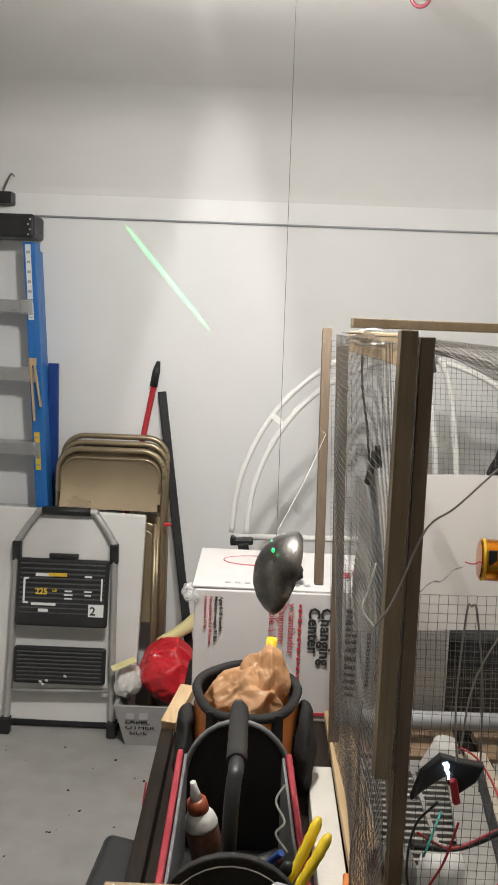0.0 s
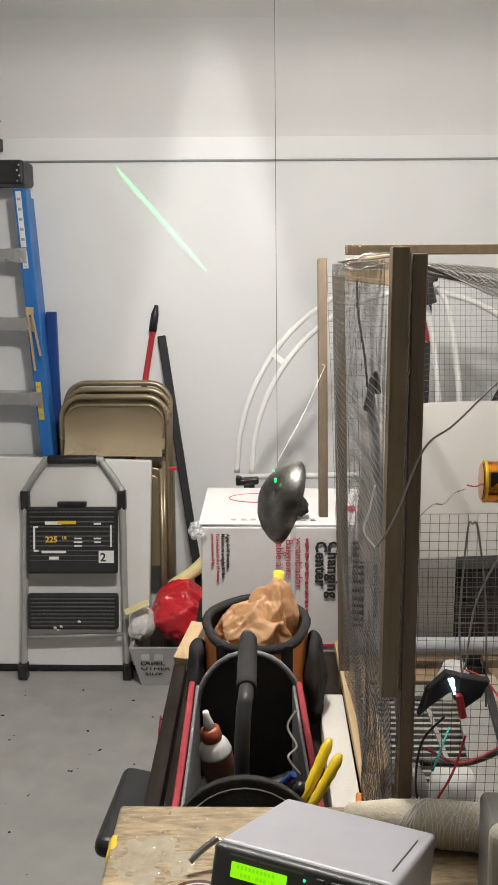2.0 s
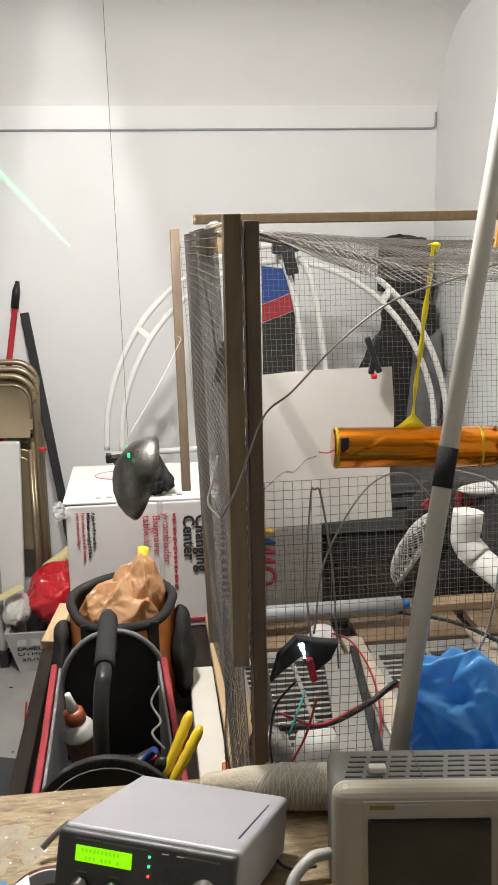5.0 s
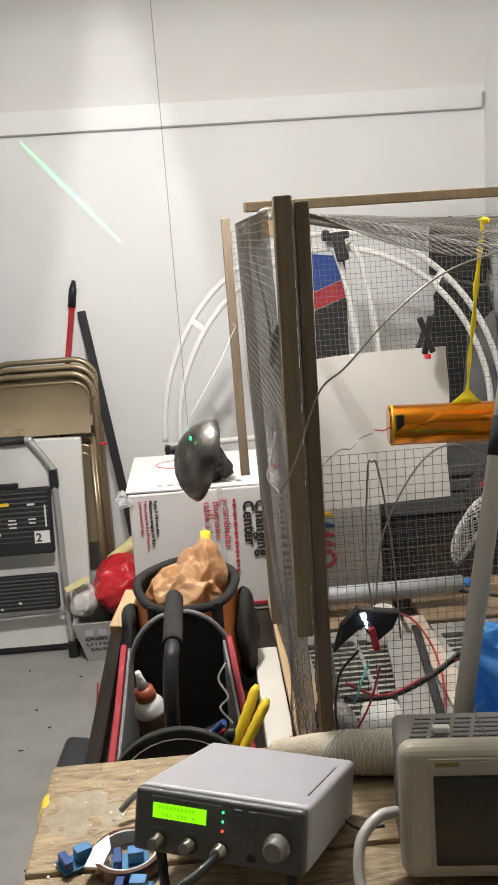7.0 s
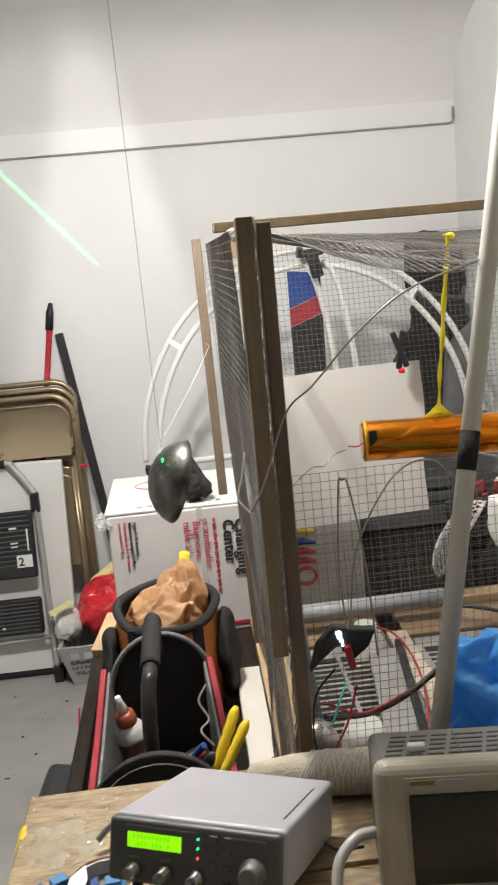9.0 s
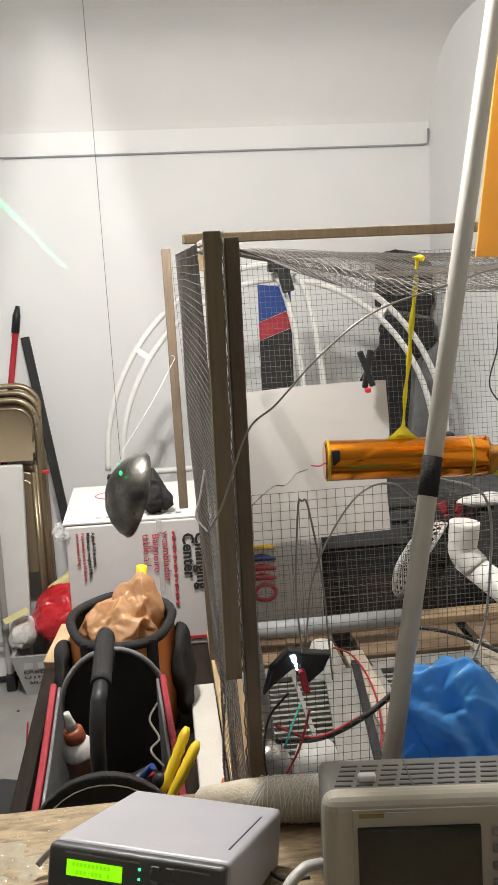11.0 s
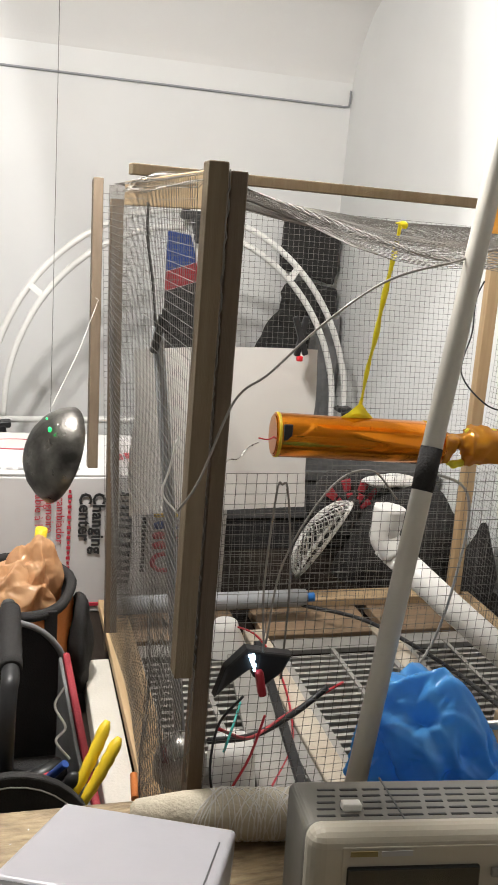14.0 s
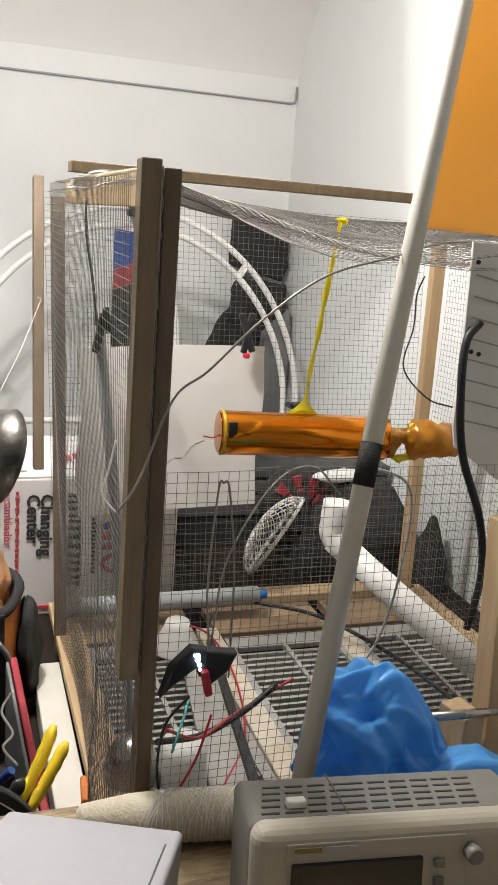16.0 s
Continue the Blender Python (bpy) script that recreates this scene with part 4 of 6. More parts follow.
def hoop_frame():
    h = thing("hoop_frame", (0.6, 3.2, 0.9), "white tubular arched frame with black clips", "frame")
    cx, z0 = 0.60, 0.94
    for off, y in ((0.0, 3.25), (0.055, 3.23)):
        R, H = 0.64 - off, 0.715 - off
        part("arch", arc([(cx - R * math.cos(a), y, z0 + H * math.sin(a)) for a in (math.pi * k / 14 for k in range(15))]), WHITE, h)
    for pts in (((0.588, 3.2, 1.625), (0.623, 3.2, 1.564), (0.654, 3.2, 1.442), (0.671, 3.2, 1.33), (0.682, 3.2, 1.23), (0.70, 3.2, 0.95)), ((0.664, 3.2, 1.615), (0.699, 3.2, 1.558), (0.729, 3.2, 1.437), (0.747, 3.2, 1.314), (0.758, 3.2, 1.22), (0.775, 3.2, 0.95))):
        part("strut", arc(pts), WHITE, h)
    for t in (0.21, 0.5, 0.72):
        a = math.pi * t
        bm = bmesh.new()
        bm_beam(bm, (cx - 0.64 * math.cos(a), 3.25, z0 + 0.715 * math.sin(a)), (cx - 0.585 * math.cos(a), 3.23, z0 + 0.66 * math.sin(a)), 0.02, 0.018, (0, 1, 0))
        part("spacer", bm, WHITE, h)
    bm = bmesh.new()
    bm_tube(bm, [(-0.03, 3.22, 0.93), (1.24, 3.22, 0.95)], 0.011, 10)
    part("base_tube", bm, WHITE, h)
    bm = bmesh.new()
    bm_tube(bm, [(-0.03, 3.02, 0.85), (0.70, 3.02, 0.85)], 0.010, 10)
    part("base_tube", bm, WHITE, h)
    for p, k in (((0.612, 3.17, 1.642), 1.0), ((0.0, 3.2, 0.92), 0.9), ((1.215, 3.2, 1.0), 0.6)):
        bm = bmesh.new()
        bm_box(bm, p, (0.092 * k, 0.05, 0.026 * k), (0, -4, 0), 0.006)
        bm_box(bm, (p[0] - 0.035 * k, p[1] - 0.012, p[2] + 0.012 * k), (0.022 * k, 0.03, 0.02 * k), (0, 10, 0), 0.004)
        bm_box(bm, (p[0] + 0.014 * k, p[1] - 0.015, p[2] - 0.045 * k), (0.042 * k, 0.03, 0.085 * k), (0, -14, 0), 0.006)
        bm_tube(bm, [(p[0] + 0.02 * k, p[1] - 0.035, p[2] - 0.01), (p[0] + 0.02 * k, p[1] - 0.02, p[2] - 0.01)], 0.009 * k, 12)
        part("clip", bm, BLACK, h)


hoop_frame()


def flag():
    f = thing("striped_cloth", (0.68, 3.4, 1.1), "blue, red and black striped fabric panel", "fabric")
    x0, x1 = 0.534, 0.652
    for mat, a0, a1, b0, b1 in ((DARKBLUE, 1.4515, 1.585, 1.4945, 1.570), (REDCLOTH, 1.3865, 1.450, 1.4275, 1.493), (BLACKCLOTH, 0.921, 1.385, 0.921, 1.426)):
        bm = bmesh.new()
        bm_plate(bm, [(x0, a0), (x0, a1), (x1, b1), (x1, b0)], 0.006, pose(0, 3.215, 0), 0.001)
        part("stripe", bm, mat, f)


flag()


def hanging_black(name, pts, y, depth, label, cat, mat=None):
    bm = bmesh.new()
    tmp = bmesh.new()
    bm_plate(tmp, pts, depth, pose(0, y, 0), 0.012)
    bmesh.ops.triangulate(tmp, faces=tmp.faces)
    bmesh.ops.subdivide_edges(tmp, edges=tmp.edges, cuts=3, use_grid_fill=True)
    crumple(tmp, 0.012, 14, 3.0)
    bm_join(bm, tmp)
    return solid(name, bm, mat or BLACKCLOTH, label, cat)


hanging_black("black_cover", [(1.107, 1.455), (1.118, 1.68), (1.20, 1.69), (1.309, 1.668), (1.358, 1.622), (1.362, 1.465), (1.34, 1.405), (1.22, 1.43)], 3.77, 0.06, "black fabric cover hanging on the wall", "cover")
hanging_black("black_jacket", [(1.02, 1.12), (1.072, 1.24), (1.118, 1.29), (1.12, 1.36), (1.154, 1.415), (1.25, 1.405), (1.345, 1.39), (1.352, 1.279), (1.337, 1.159), (1.29, 0.72), (1.0, 0.72)], 3.72, 0.08, "black jacket hanging on the wall", "jacket")
hanging_black("grey_cover", [(1.20, 0.72), (1.24, 1.2), (1.35, 1.3), (1.36, 0.72)], 3.66, 0.05, "crumpled grey fabric hanging on the wall", "fabric", GREYCLOTH)


def dark_shelf():
    s = thing("black_shelf", (0.9, 3.0, 0), "black low shelf unit full of dark bags", "shelf")
    bm = bmesh.new()
    bm_box(bm, (0.95, 2.95, 0.46), (0.80, 0.55, 0.92), None, 0.006)
    part("body", bm, BLACK, s)
    for k, z in enumerate((0.80, 0.86, 0.905)):
        bm = bmesh.new()
        bm_box(bm, (0.95, 2.672, z), (0.80, 0.01, 0.03 if k else 0.06), None, 0.002)
        part("ledge", bm, DARKGREY, s)


dark_shelf()
bm = bmesh.new()
bm_blob(bm, (1.146, 2.46, 0.60), (0.186, 0.16, 0.349), 4, 0.035, 7, 1.0)
solid("black_bag", bm, BLACKCLOTH, "slumped black cloth bag behind the cage", "bag")
bm = bmesh.new()
bm_blob(bm, (1.300, 2.29, 0.56), (0.06, 0.07, 0.332), 4, 0.02, 9, 5.0)
solid("black_bag", bm, BLACKCLOTH, "dark grey cloth bag behind the cage", "bag")
helmet = thing("red_helmet_bag", (0.980, 2.58, 0.80), "round black bag with red stripes behind the bowl", "bag")
CR = 0.110
CUSH = Vector((0.990, 2.56, 0.845))
bm = bmesh.new()
bm_blob(bm, CUSH, (0.110, 0.07, 0.116), 4, 0.012, 12, 8.0)
part("body", bm, BLACKCLOTH, helmet)
for a, b in ((-58, -40), (-22, -6), (14, 30), (44, 60)):
    bm = bmesh.new()
    for r0 in (0.28, 0.62):
        tmp = bmesh.new()
        bm_plate(tmp, [(r0 * CR * math.sin(radians(a)), r0 * CR * math.cos(radians(a))), ((r0 + 0.31) * CR * math.sin(radians(a)), (r0 + 0.31) * CR * math.cos(radians(a))), ((r0 + 0.31) * CR * math.sin(radians(b)), (r0 + 0.31) * CR * math.cos(radians(b))), (r0 * CR * math.sin(radians(b)), r0 * CR * math.cos(radians(b)))], 0.012, Matrix.Translation((CUSH.x, CUSH.y - 0.082 + 0.05 * r0 * r0, CUSH.z)), 0.002)
        bm_join(bm, tmp)
    part("stripe", bm, REDCLOTH, helmet, "red stripe")
bm = bmesh.new()
bm_tube(bm, smooth_path([CUSH + Vector((-0.02, -0.08, 0.02)), CUSH + Vector((-0.01, -0.10, 0.05)), CUSH + Vector((0.0, -0.09, -0.03)), CUSH + Vector((-0.03, -0.08, -0.06))], 5), 0.014, 10)
part("strap", bm, BLACKCLOTH, helmet)


def basket():
    b = thing("wire_basket", (0.83, 2.5, 0.8), "white perforated bowl tipped on its side", "basket")
    m = Matrix.Translation((0.862, 2.36, 0.818)) @ Vector((0.78, -0.42, -0.52)).normalized().to_track_quat("Z", "Y").to_matrix().to_4x4()
    bm = bmesh.new()
    R = 0.125
    bm_tube(bm, [m @ Vector((R * math.cos(a), R * math.sin(a), 0)) for a in (2 * math.pi * k / 32 for k in range(32))], 0.005, 8, closed=True)
    part("rim", bm, WHITE, b)
    bm = bmesh.new()
    for k in range(28):
        for sgn in (-1, 1):
            pts = []
            for j in range(7):
                t = j / 6
                a = 2 * math.pi * k / 28 + sgn * t * 0.9
                rr = R * math.cos(t * 1.35)
                pts.append(m @ Vector((rr * math.cos(a), rr * math.sin(a), -0.06 * math.sin(t * 1.35))))
            bm_tube(bm, pts, 0.0016, 4, cap=False)
    part("lattice", bm, WHITE, b)


basket()

bm = bmesh.new()
bm_blob(bm, (1.097, 2.47, 0.950), (0.105, 0.035, 0.016), 4, 0.010, 14, 3.0)
solid("white_bag", bm, WHITE, "crumpled white plastic on the dark bags", "bag")


# ---- things in the cage ----
card = thing("white_card", (0.5, 2.11, 0.99), "large white card clipped to the cage mesh", "card")
bm = bmesh.new()
tmp = bmesh.new()
bmesh.ops.create_grid(tmp, x_segments=40, y_segments=30, size=0.5)
for v in tmp.verts:
    u, w = v.co.x, v.co.y
    v.co = Vector((0.494 + u * 0.415 + 0.004 * math.sin(w * 9), 2.108 + 0.007 * math.sin(u * 4 + w * 2) + 0.008 * w * w, 1.180 + w * 0.375 + 0.014 * u - 0.02 * u * u + 0.012 * u * u * u))
r = bmesh.ops.extrude_face_region(tmp, geom=list(tmp.faces))
bmesh.ops.translate(tmp, vec=(0, 0.002, 0), verts=[v for v in r["geom"] if isinstance(v, bmesh.types.BMVert)])
bm_join(bm, tmp)
part("sheet", bm, CARDWHITE, card)
clamp = thing("spring_clamp", (0.68, 2.1, 1.36), "small black spring clamp with orange tips on the card", "clamp")
bm = bmesh.new()
bm_beam(bm, (0.641, 2.09, 1.358), (0.655, 2.085, 1.448), 0.014, 0.012, (0, 1, 0), 0.003)
bm_beam(bm, (0.660, 2.085, 1.362), (0.629, 2.085, 1.446), 0.014, 0.012, (0, 1, 0), 0.003)
part("jaw", bm, BLACK, clamp)
bm = bmesh.new()
bm_box(bm, (0.648, 2.088, 1.353), (0.014, 0.014, 0.012), None, 0.003)
part("tip", bm, REDBAG, clamp)


def foil_tube():
    f = thing("foil_tube", (0.62, 1.63, 1.3), "amber film wrapped tube hung by a yellow ribbon", "tube")
    a, b = Vector((0.441, 1.575, 1.307)), Vector((0.728, 1.548, 1.303))
    d = (b - a).normalized()
    bm = bmesh.new()
    bm_tube(bm, [a, a + d * 0.001, a + d * 0.004, a + (b - a) * 0.3, a + (b - a) * 0.6, b - d * 0.004, b], [0.034, 0.036, 0.0365, 0.036, 0.0365, 0.0365, 0.034], 40)
    part("barrel", bm, KAPTON, f)
    bm = bmesh.new()
    bm_tube(bm, [a - d * 0.0015, a - d * 0.0005], 0.0325, 32)
    part("end_disc", bm, KAPTON, f, "amber film over the tube's end")
    for p in (0.008, 0.262):
        bm = bmesh.new()
        bm_tube(bm, [a + d * (p - 0.006), a + d * (p - 0.001)], 0.0372, 40)
        part("tape_band", bm, KAPTONY, f)
    bm = bmesh.new()
    bm_box(bm, a + d * 0.013 + Vector((0, -0.0335, 0.012)), (0.014, 0.006, 0.026), None, 0.001)
    part("black_patch", bm, BLACK, f)
    bm = bmesh.new()
    pts = [b - d * 0.004, b + d * 0.02, b + d * 0.04, b + d * 0.06, b + d * 0.12]
    tmp = bmesh.new()
    bm_tube(tmp, smooth_path(pts, 6), [0.037 - 0.022 * math.sin(math.pi * min(1, k / 15)) - 0.008 * (k / 24) for k in range(25)], 24)
    crumple(tmp, 0.011, 50, 1.0)
    bm_join(bm, tmp)
    part("neck", bm, CRINKLE, f)
    bm = bmesh.new()
    bm_blob(bm, b + Vector((0.03, -0.01, -0.032)), (0.02, 0.006, 0.008), 3, 0.006, 60, 2.0)
    bm_blob(bm, b + Vector((0.085, -0.005, -0.028)), (0.028, 0.006, 0.007), 3, 0.006, 60, 4.0)
    bm_blob(bm, b + Vector((0.07, -0.005, 0.022)), (0.03, 0.006, 0.007), 3, 0.006, 60, 6.0)
    part("tape_tail", bm, RIBBON, f, "yellow tape ends")
    bm = bmesh.new()
    low, high = Vector((0.577, 1.56, 1.338)), Vector((0.60, 1.53, 1.655))
    strip = []
    for k in range(25):
        u = k / 24
        half = 0.0030 + 0.0014 * u + 0.03 * max(0.0, 1 - u * 14) + 0.0012 * math.sin(u * 31)
        c = low.lerp(high, u) + Vector((0.0006 * math.sin(u * 17), 0.0006 * math.cos(u * 23), 0))
        twist = 0.25 * math.sin(u * 8)
        strip.append([bm.verts.new(c + Vector((sgn * half * math.cos(twist), sgn * half * math.sin(twist) + 0.0006 * dep, 0))) for sgn, dep in ((-1, -1), (1, -1), (1, 1), (-1, 1))])
    for p, q in zip(strip, strip[1:]):
        for j in range(4):
            bm.faces.new((p[j], p[(j + 1) % 4], q[(j + 1) % 4], q[j])).smooth = True
    bm.faces.new(strip[0])
    bm.faces.new(strip[-1])
    part("ribbon", bm, RIBBON, f)
    bm = bmesh.new()
    bm_blob(bm, (0.60, 1.53, 1.656), (0.012, 0.005, 0.004), 3, 0.006, 60)
    part("knot", bm, RIBBON, f)
    bm = bmesh.new()
    bm_tube(bm, smooth_path([a + Vector((0, -0.01, 0)), a + Vector((-0.012, -0.012, -0.006)), a + Vector((-0.028, -0.01, -0.004))], 5), 0.0012, 6)
    part("lead", bm, COPPERRED, f)


foil_tube()

bm = bmesh.new()
bm_tube(bm, [(0.245, 2.10, 0.765), (0.73, 2.11, 0.765)], 0.021, 24)
solid("grey_pipe", bm, GREYPIPE, "grey plastic pipe lying across the cage floor", "pipe")

pvc = thing("pvc_pipe", (0.76, 1.8, 0.8), "white PVC drain pipe with an elbow, lying in the cage", "pipe")
bm = bmesh.new()
bm_tube(bm, [(0.80, 1.86, 1.0), (0.905, 1.75, 0.91), (1.06, 1.585, 0.785)], 0.029, 28)
part("barrel", bm, WHITE, pvc)
bm = bmesh.new()
bm_tube(bm, smooth_path([(0.822, 1.838, 0.982), (0.800, 1.86, 1.012), (0.800, 1.86, 1.045), (0.803, 1.86, 1.083)], 5), [0.0315] * 10 + [0.033] * 6, 28)
part("elbow", bm, WHITE, pvc)


def small_cup(name, x, y, z, r0, r1, h, label, mat):
    bm = bmesh.new()
    bm_lathe(bm, [(r0, 0), (r0, 0.004), (r1, h * 0.8), (r1 * 0.85, h), (0.001, h)], 28, Matrix.Translation((x, y, z)))
    return solid(name, bm, mat, label, "insulator")


small_cup("white_cone", 0.50, 1.98, 0.705, 0.055, 0.03, 0.07, "white plastic cone on the cage floor", WHITE)
small_cup("white_cone", 0.395, 1.50, 0.705, 0.045, 0.04, 0.09, "white plastic dome on the cage floor", WHITE)
bm = bmesh.new()
bm_blob(bm, (0.305, 1.49, 0.76), (0.045, 0.045, 0.06), 4)
solid("steel_ball", bm, STEEL, "polished steel ball on the cage floor", "ball")


def led_device():
    l = thing("led_device", (0.32, 1.17, 1.1), "dark folded device with a lit white LED before the mesh", "lamp")
    LEDM = Matrix.Translation((0.313, 1.170, 1.117)) @ Matrix.Diagonal((0.80, 1, 0.85, 1)) @ Matrix.Translation((-0.322, 0, -1.10))
    bm = bmesh.new()
    bm_plate(bm, [(0.266, 1.05), (0.28, 1.095), (0.312, 1.125), (0.335, 1.12), (0.336, 1.10), (0.315, 1.09), (0.285, 1.068)], 0.02, LEDM, 0.004)
    bm_plate(bm, [(0.33, 1.12), (0.385, 1.112), (0.372, 1.085), (0.345, 1.065), (0.325, 1.08)], 0.02, LEDM, 0.004)
    part("housing", bm, BLACK, l)
    bm = bmesh.new()
    bm_blob(bm, (0.311, 1.167, 1.128), (0.0035, 0.003, 0.0065), 3)
    bm_blob(bm, (0.3135, 1.167, 1.119), (0.0026, 0.004, 0.003), 3)
    bm_blob(bm, (0.3075, 1.168, 1.131), (0.002, 0.003, 0.002), 2)
    bm_blob(bm, (0.3145, 1.167, 1.1125), (0.0018, 0.003, 0.002), 2)
    part("led", bm, LEDWHITE, l, "lit white LED")
    bm = bmesh.new()
    bm_box(bm, (0.324, 1.167, 1.094), (0.010, 0.012, 0.035), (0, -12, 0), 0.003)
    part("clip", bm, RED, l)


led_device()


def cable(name, pts, r, mat, label, cat="wire", n=8):
    bm = bmesh.new()
    bm_tube(bm, smooth_path(pts, n), r, 8)
    return solid(name, bm, mat, label, cat)


cable("white_loop_wire", [(0.322, 1.16, 1.14), (0.318, 1.17, 1.22), (0.326, 1.18, 1.335), (0.332, 1.18, 1.345), (0.34, 1.18, 1.335), (0.36, 1.20, 1.22), (0.38, 1.25, 1.05)], 0.0014, WIREGREY, "looped grey wire above the device")
cable("white_loop_wire", [(0.33, 1.18, 1.14), (0.35, 1.2, 1.24), (0.41, 1.22, 1.33), (0.47, 1.24, 1.345), (0.52, 1.26, 1.30)], 0.0014, WIREGREY, "arched white wire above the device")
cable("black_wire", [(0.30, 1.155, 1.085), (0.27, 1.15, 1.05), (0.262, 1.14, 0.99), (0.275, 1.13, 0.945)], 0.0017, BLACK, "black lead from the device")
cable("red_wire", [(0.328, 1.15, 1.06), (0.31, 1.14, 1.01), (0.285, 1.13, 0.97), (0.28, 1.13, 0.945)], 0.0017, COPPERRED, "red lead from the device")
cable("red_wire", [(0.29, 1.22, 1.0), (0.36, 1.3, 0.93), (0.45, 1.4, 0.90), (0.56, 1.45, 0.92)], 0.0024, COPPERRED, "red wire through the mesh")
cable("red_wire", [(0.50, 1.98, 0.77), (0.56, 1.93, 0.76), (0.58, 1.8, 0.73), (0.54, 1.6, 0.72), (0.45, 1.45, 0.72)], 0.0024, COPPERRED, "red wire on the cage floor")
cable("teal_wire", [(0.30, 1.22, 0.965), (0.32, 1.25, 0.99), (0.335, 1.28, 1.0)], 0.0018, TEAL, "short teal insulated wire piece")
cable("black_cable", [(0.30, 1.30, 0.93), (0.38, 1.35, 0.90), (0.46, 1.4, 0.90), (0.52, 1.42, 0.93)], 0.005, BLACK, "black cable inside the cage")
cable("black_cable", [(0.72, 2.10, 0.75), (0.85, 2.0, 0.75), (0.95, 1.8, 0.74), (1.0, 1.6, 0.73)], 0.005, BLACK, "black cable on the cage floor")
cable("grey_wire", [(0.205, 1.16, 1.32), (0.225, 1.15, 1.36), (0.262, 1.165, 1.447), (0.30, 1.165, 1.48), (0.36, 1.165, 1.54), (0.43, 1.167, 1.59), (0.52, 1.19, 1.615), (0.62, 1.25, 1.635), (0.72, 1.3, 1.64)], 0.0014, WIREGREY, "springy grey wire stretched along the cage front")
cable("white_wire", [(0.205, 1.19, 1.395), (0.197, 1.185, 1.36), (0.19, 1.18, 1.335), (0.203, 1.165, 1.318)], 0.0013, WHITE, "bent white wire end")
cable("thin_lead", [(0.265, 1.3, 1.30), (0.32, 1.4, 1.31), (0.35, 1.45, 1.30), (0.37, 1.47, 1.312), (0.40, 1.52, 1.307)], 0.001, STEEL, "thin crooked lead wire")
cable("white_wire", [(0.52, 1.2, 1.36), (0.60, 1.22, 1.32), (0.62, 1.25, 1.2), (0.62, 1.3, 1.05), (0.55, 1.3, 0.97)], 0.002, CABLEGREY, "white wire looping down behind the pole")

pole = thing("white_pole", (0.4, 1.04, 0.93), "white plastic pole with a black tape band", "pole")
pa, pb = Vector((0.3935, 1.0355, 0.93)), Vector((0.7606, 1.4172, 2.54))
bm = bmesh.new()
bm_tube(bm, [pa, pb], 0.0125, 24)
part("tube", bm, OFFWHITE, pole)
bm = bmesh.new()
q = (pb - pa).normalized()
bm_tube(bm, [Vector((0.4895, 1.1354, 1.352)), Vector((0.4895, 1.1354, 1.352)) + q * 0.052], 0.0131, 24)
part("tape_band", bm, BLACKCLOTH, pole)

bm = bmesh.new()
bm_plate(bm, [(0.622, 1.652), (1.0, 1.645), (1.0, 2.50), (0.715, 2.50)], 0.006, pose(0, 1.32, 0), 0.001)
solid("amber_sheet", bm, ORANGEFILM, "amber plastic sheet hanging behind the pole", "sheet")


def white_panel():
    p = thing("plastic_shield", (0.8, 1.25, 1.4), "white ribbed plastic panel with screw holes", "panel")
    bm = bmesh.new()
    bm_plate(bm, [(0.659, 1.64), (0.664, 1.50), (0.665, 1.40), (0.672, 1.37), (0.746, 1.323), (1.0, 1.16), (1.0, 1.64)], 0.005, pose(0, 1.24, 0), 0.001)
    part("sheet", bm, WHITE, p)
    for k in range(8):
        bm = bmesh.new()
        z = 1.40 + 0.027 * k
        bm_beam(bm, (0.668, 1.236, z + 0.01), (0.78, 1.236, z - 0.012), 0.002, 0.003, (0, 1, 0))
        part("rib", bm, INKGREY, p)
    for x, z in ((0.669, 1.615), (0.676, 1.50), (0.688, 1.497), (0.67, 1.53)):
        bm = bmesh.new()
        bm_tube(bm, [(x, 1.238, z), (x, 1.243, z)], 0.003, 10)
        part("hole", bm, BLACK, p)


white_panel()
cable("black_cable", [(0.675, 1.225, 1.54), (0.652, 1.215, 1.515), (0.645, 1.2, 1.45), (0.66, 1.2, 1.37), (0.70, 1.2, 1.28), (0.715, 1.2, 1.2), (0.705, 1.2, 1.12)], 0.0055, BLACK, "thick black cable looping behind the white panel")
cable("dark_wire", [(0.74, 1.5, 1.58), (0.73, 1.5, 1.55), (0.72, 1.48, 1.50), (0.70, 1.46, 1.44), (0.725, 1.42, 1.40), (0.76, 1.4, 1.39)], 0.0013, BLACK, "thin dark wire hooked on the cage roof")

stand = thing("wooden_stand", (0.85, 1.2, 0.93), "raw pine stand with a steel rod", "stand")
bm = bmesh.new()
bm_beam(bm, (0.745, 1.15, 0.93), (0.722, 1.15, 1.30), 0.06, 0.04, (0, 1, 0), 0.002)
part("upright", bm, PINE, stand)
bm = bmesh.new()
bm_box(bm, (0.672, 1.135, 0.985), (0.035, 0.05, 0.11), (0, 0, 12), 0.002)
part("block", bm, PINE, stand)
bm = bmesh.new()
bm_tube(bm, [(0.585, 1.10, 1.056), (0.74, 1.10, 1.051)], 0.006, 14)
part("rod", bm, STEEL, stand)

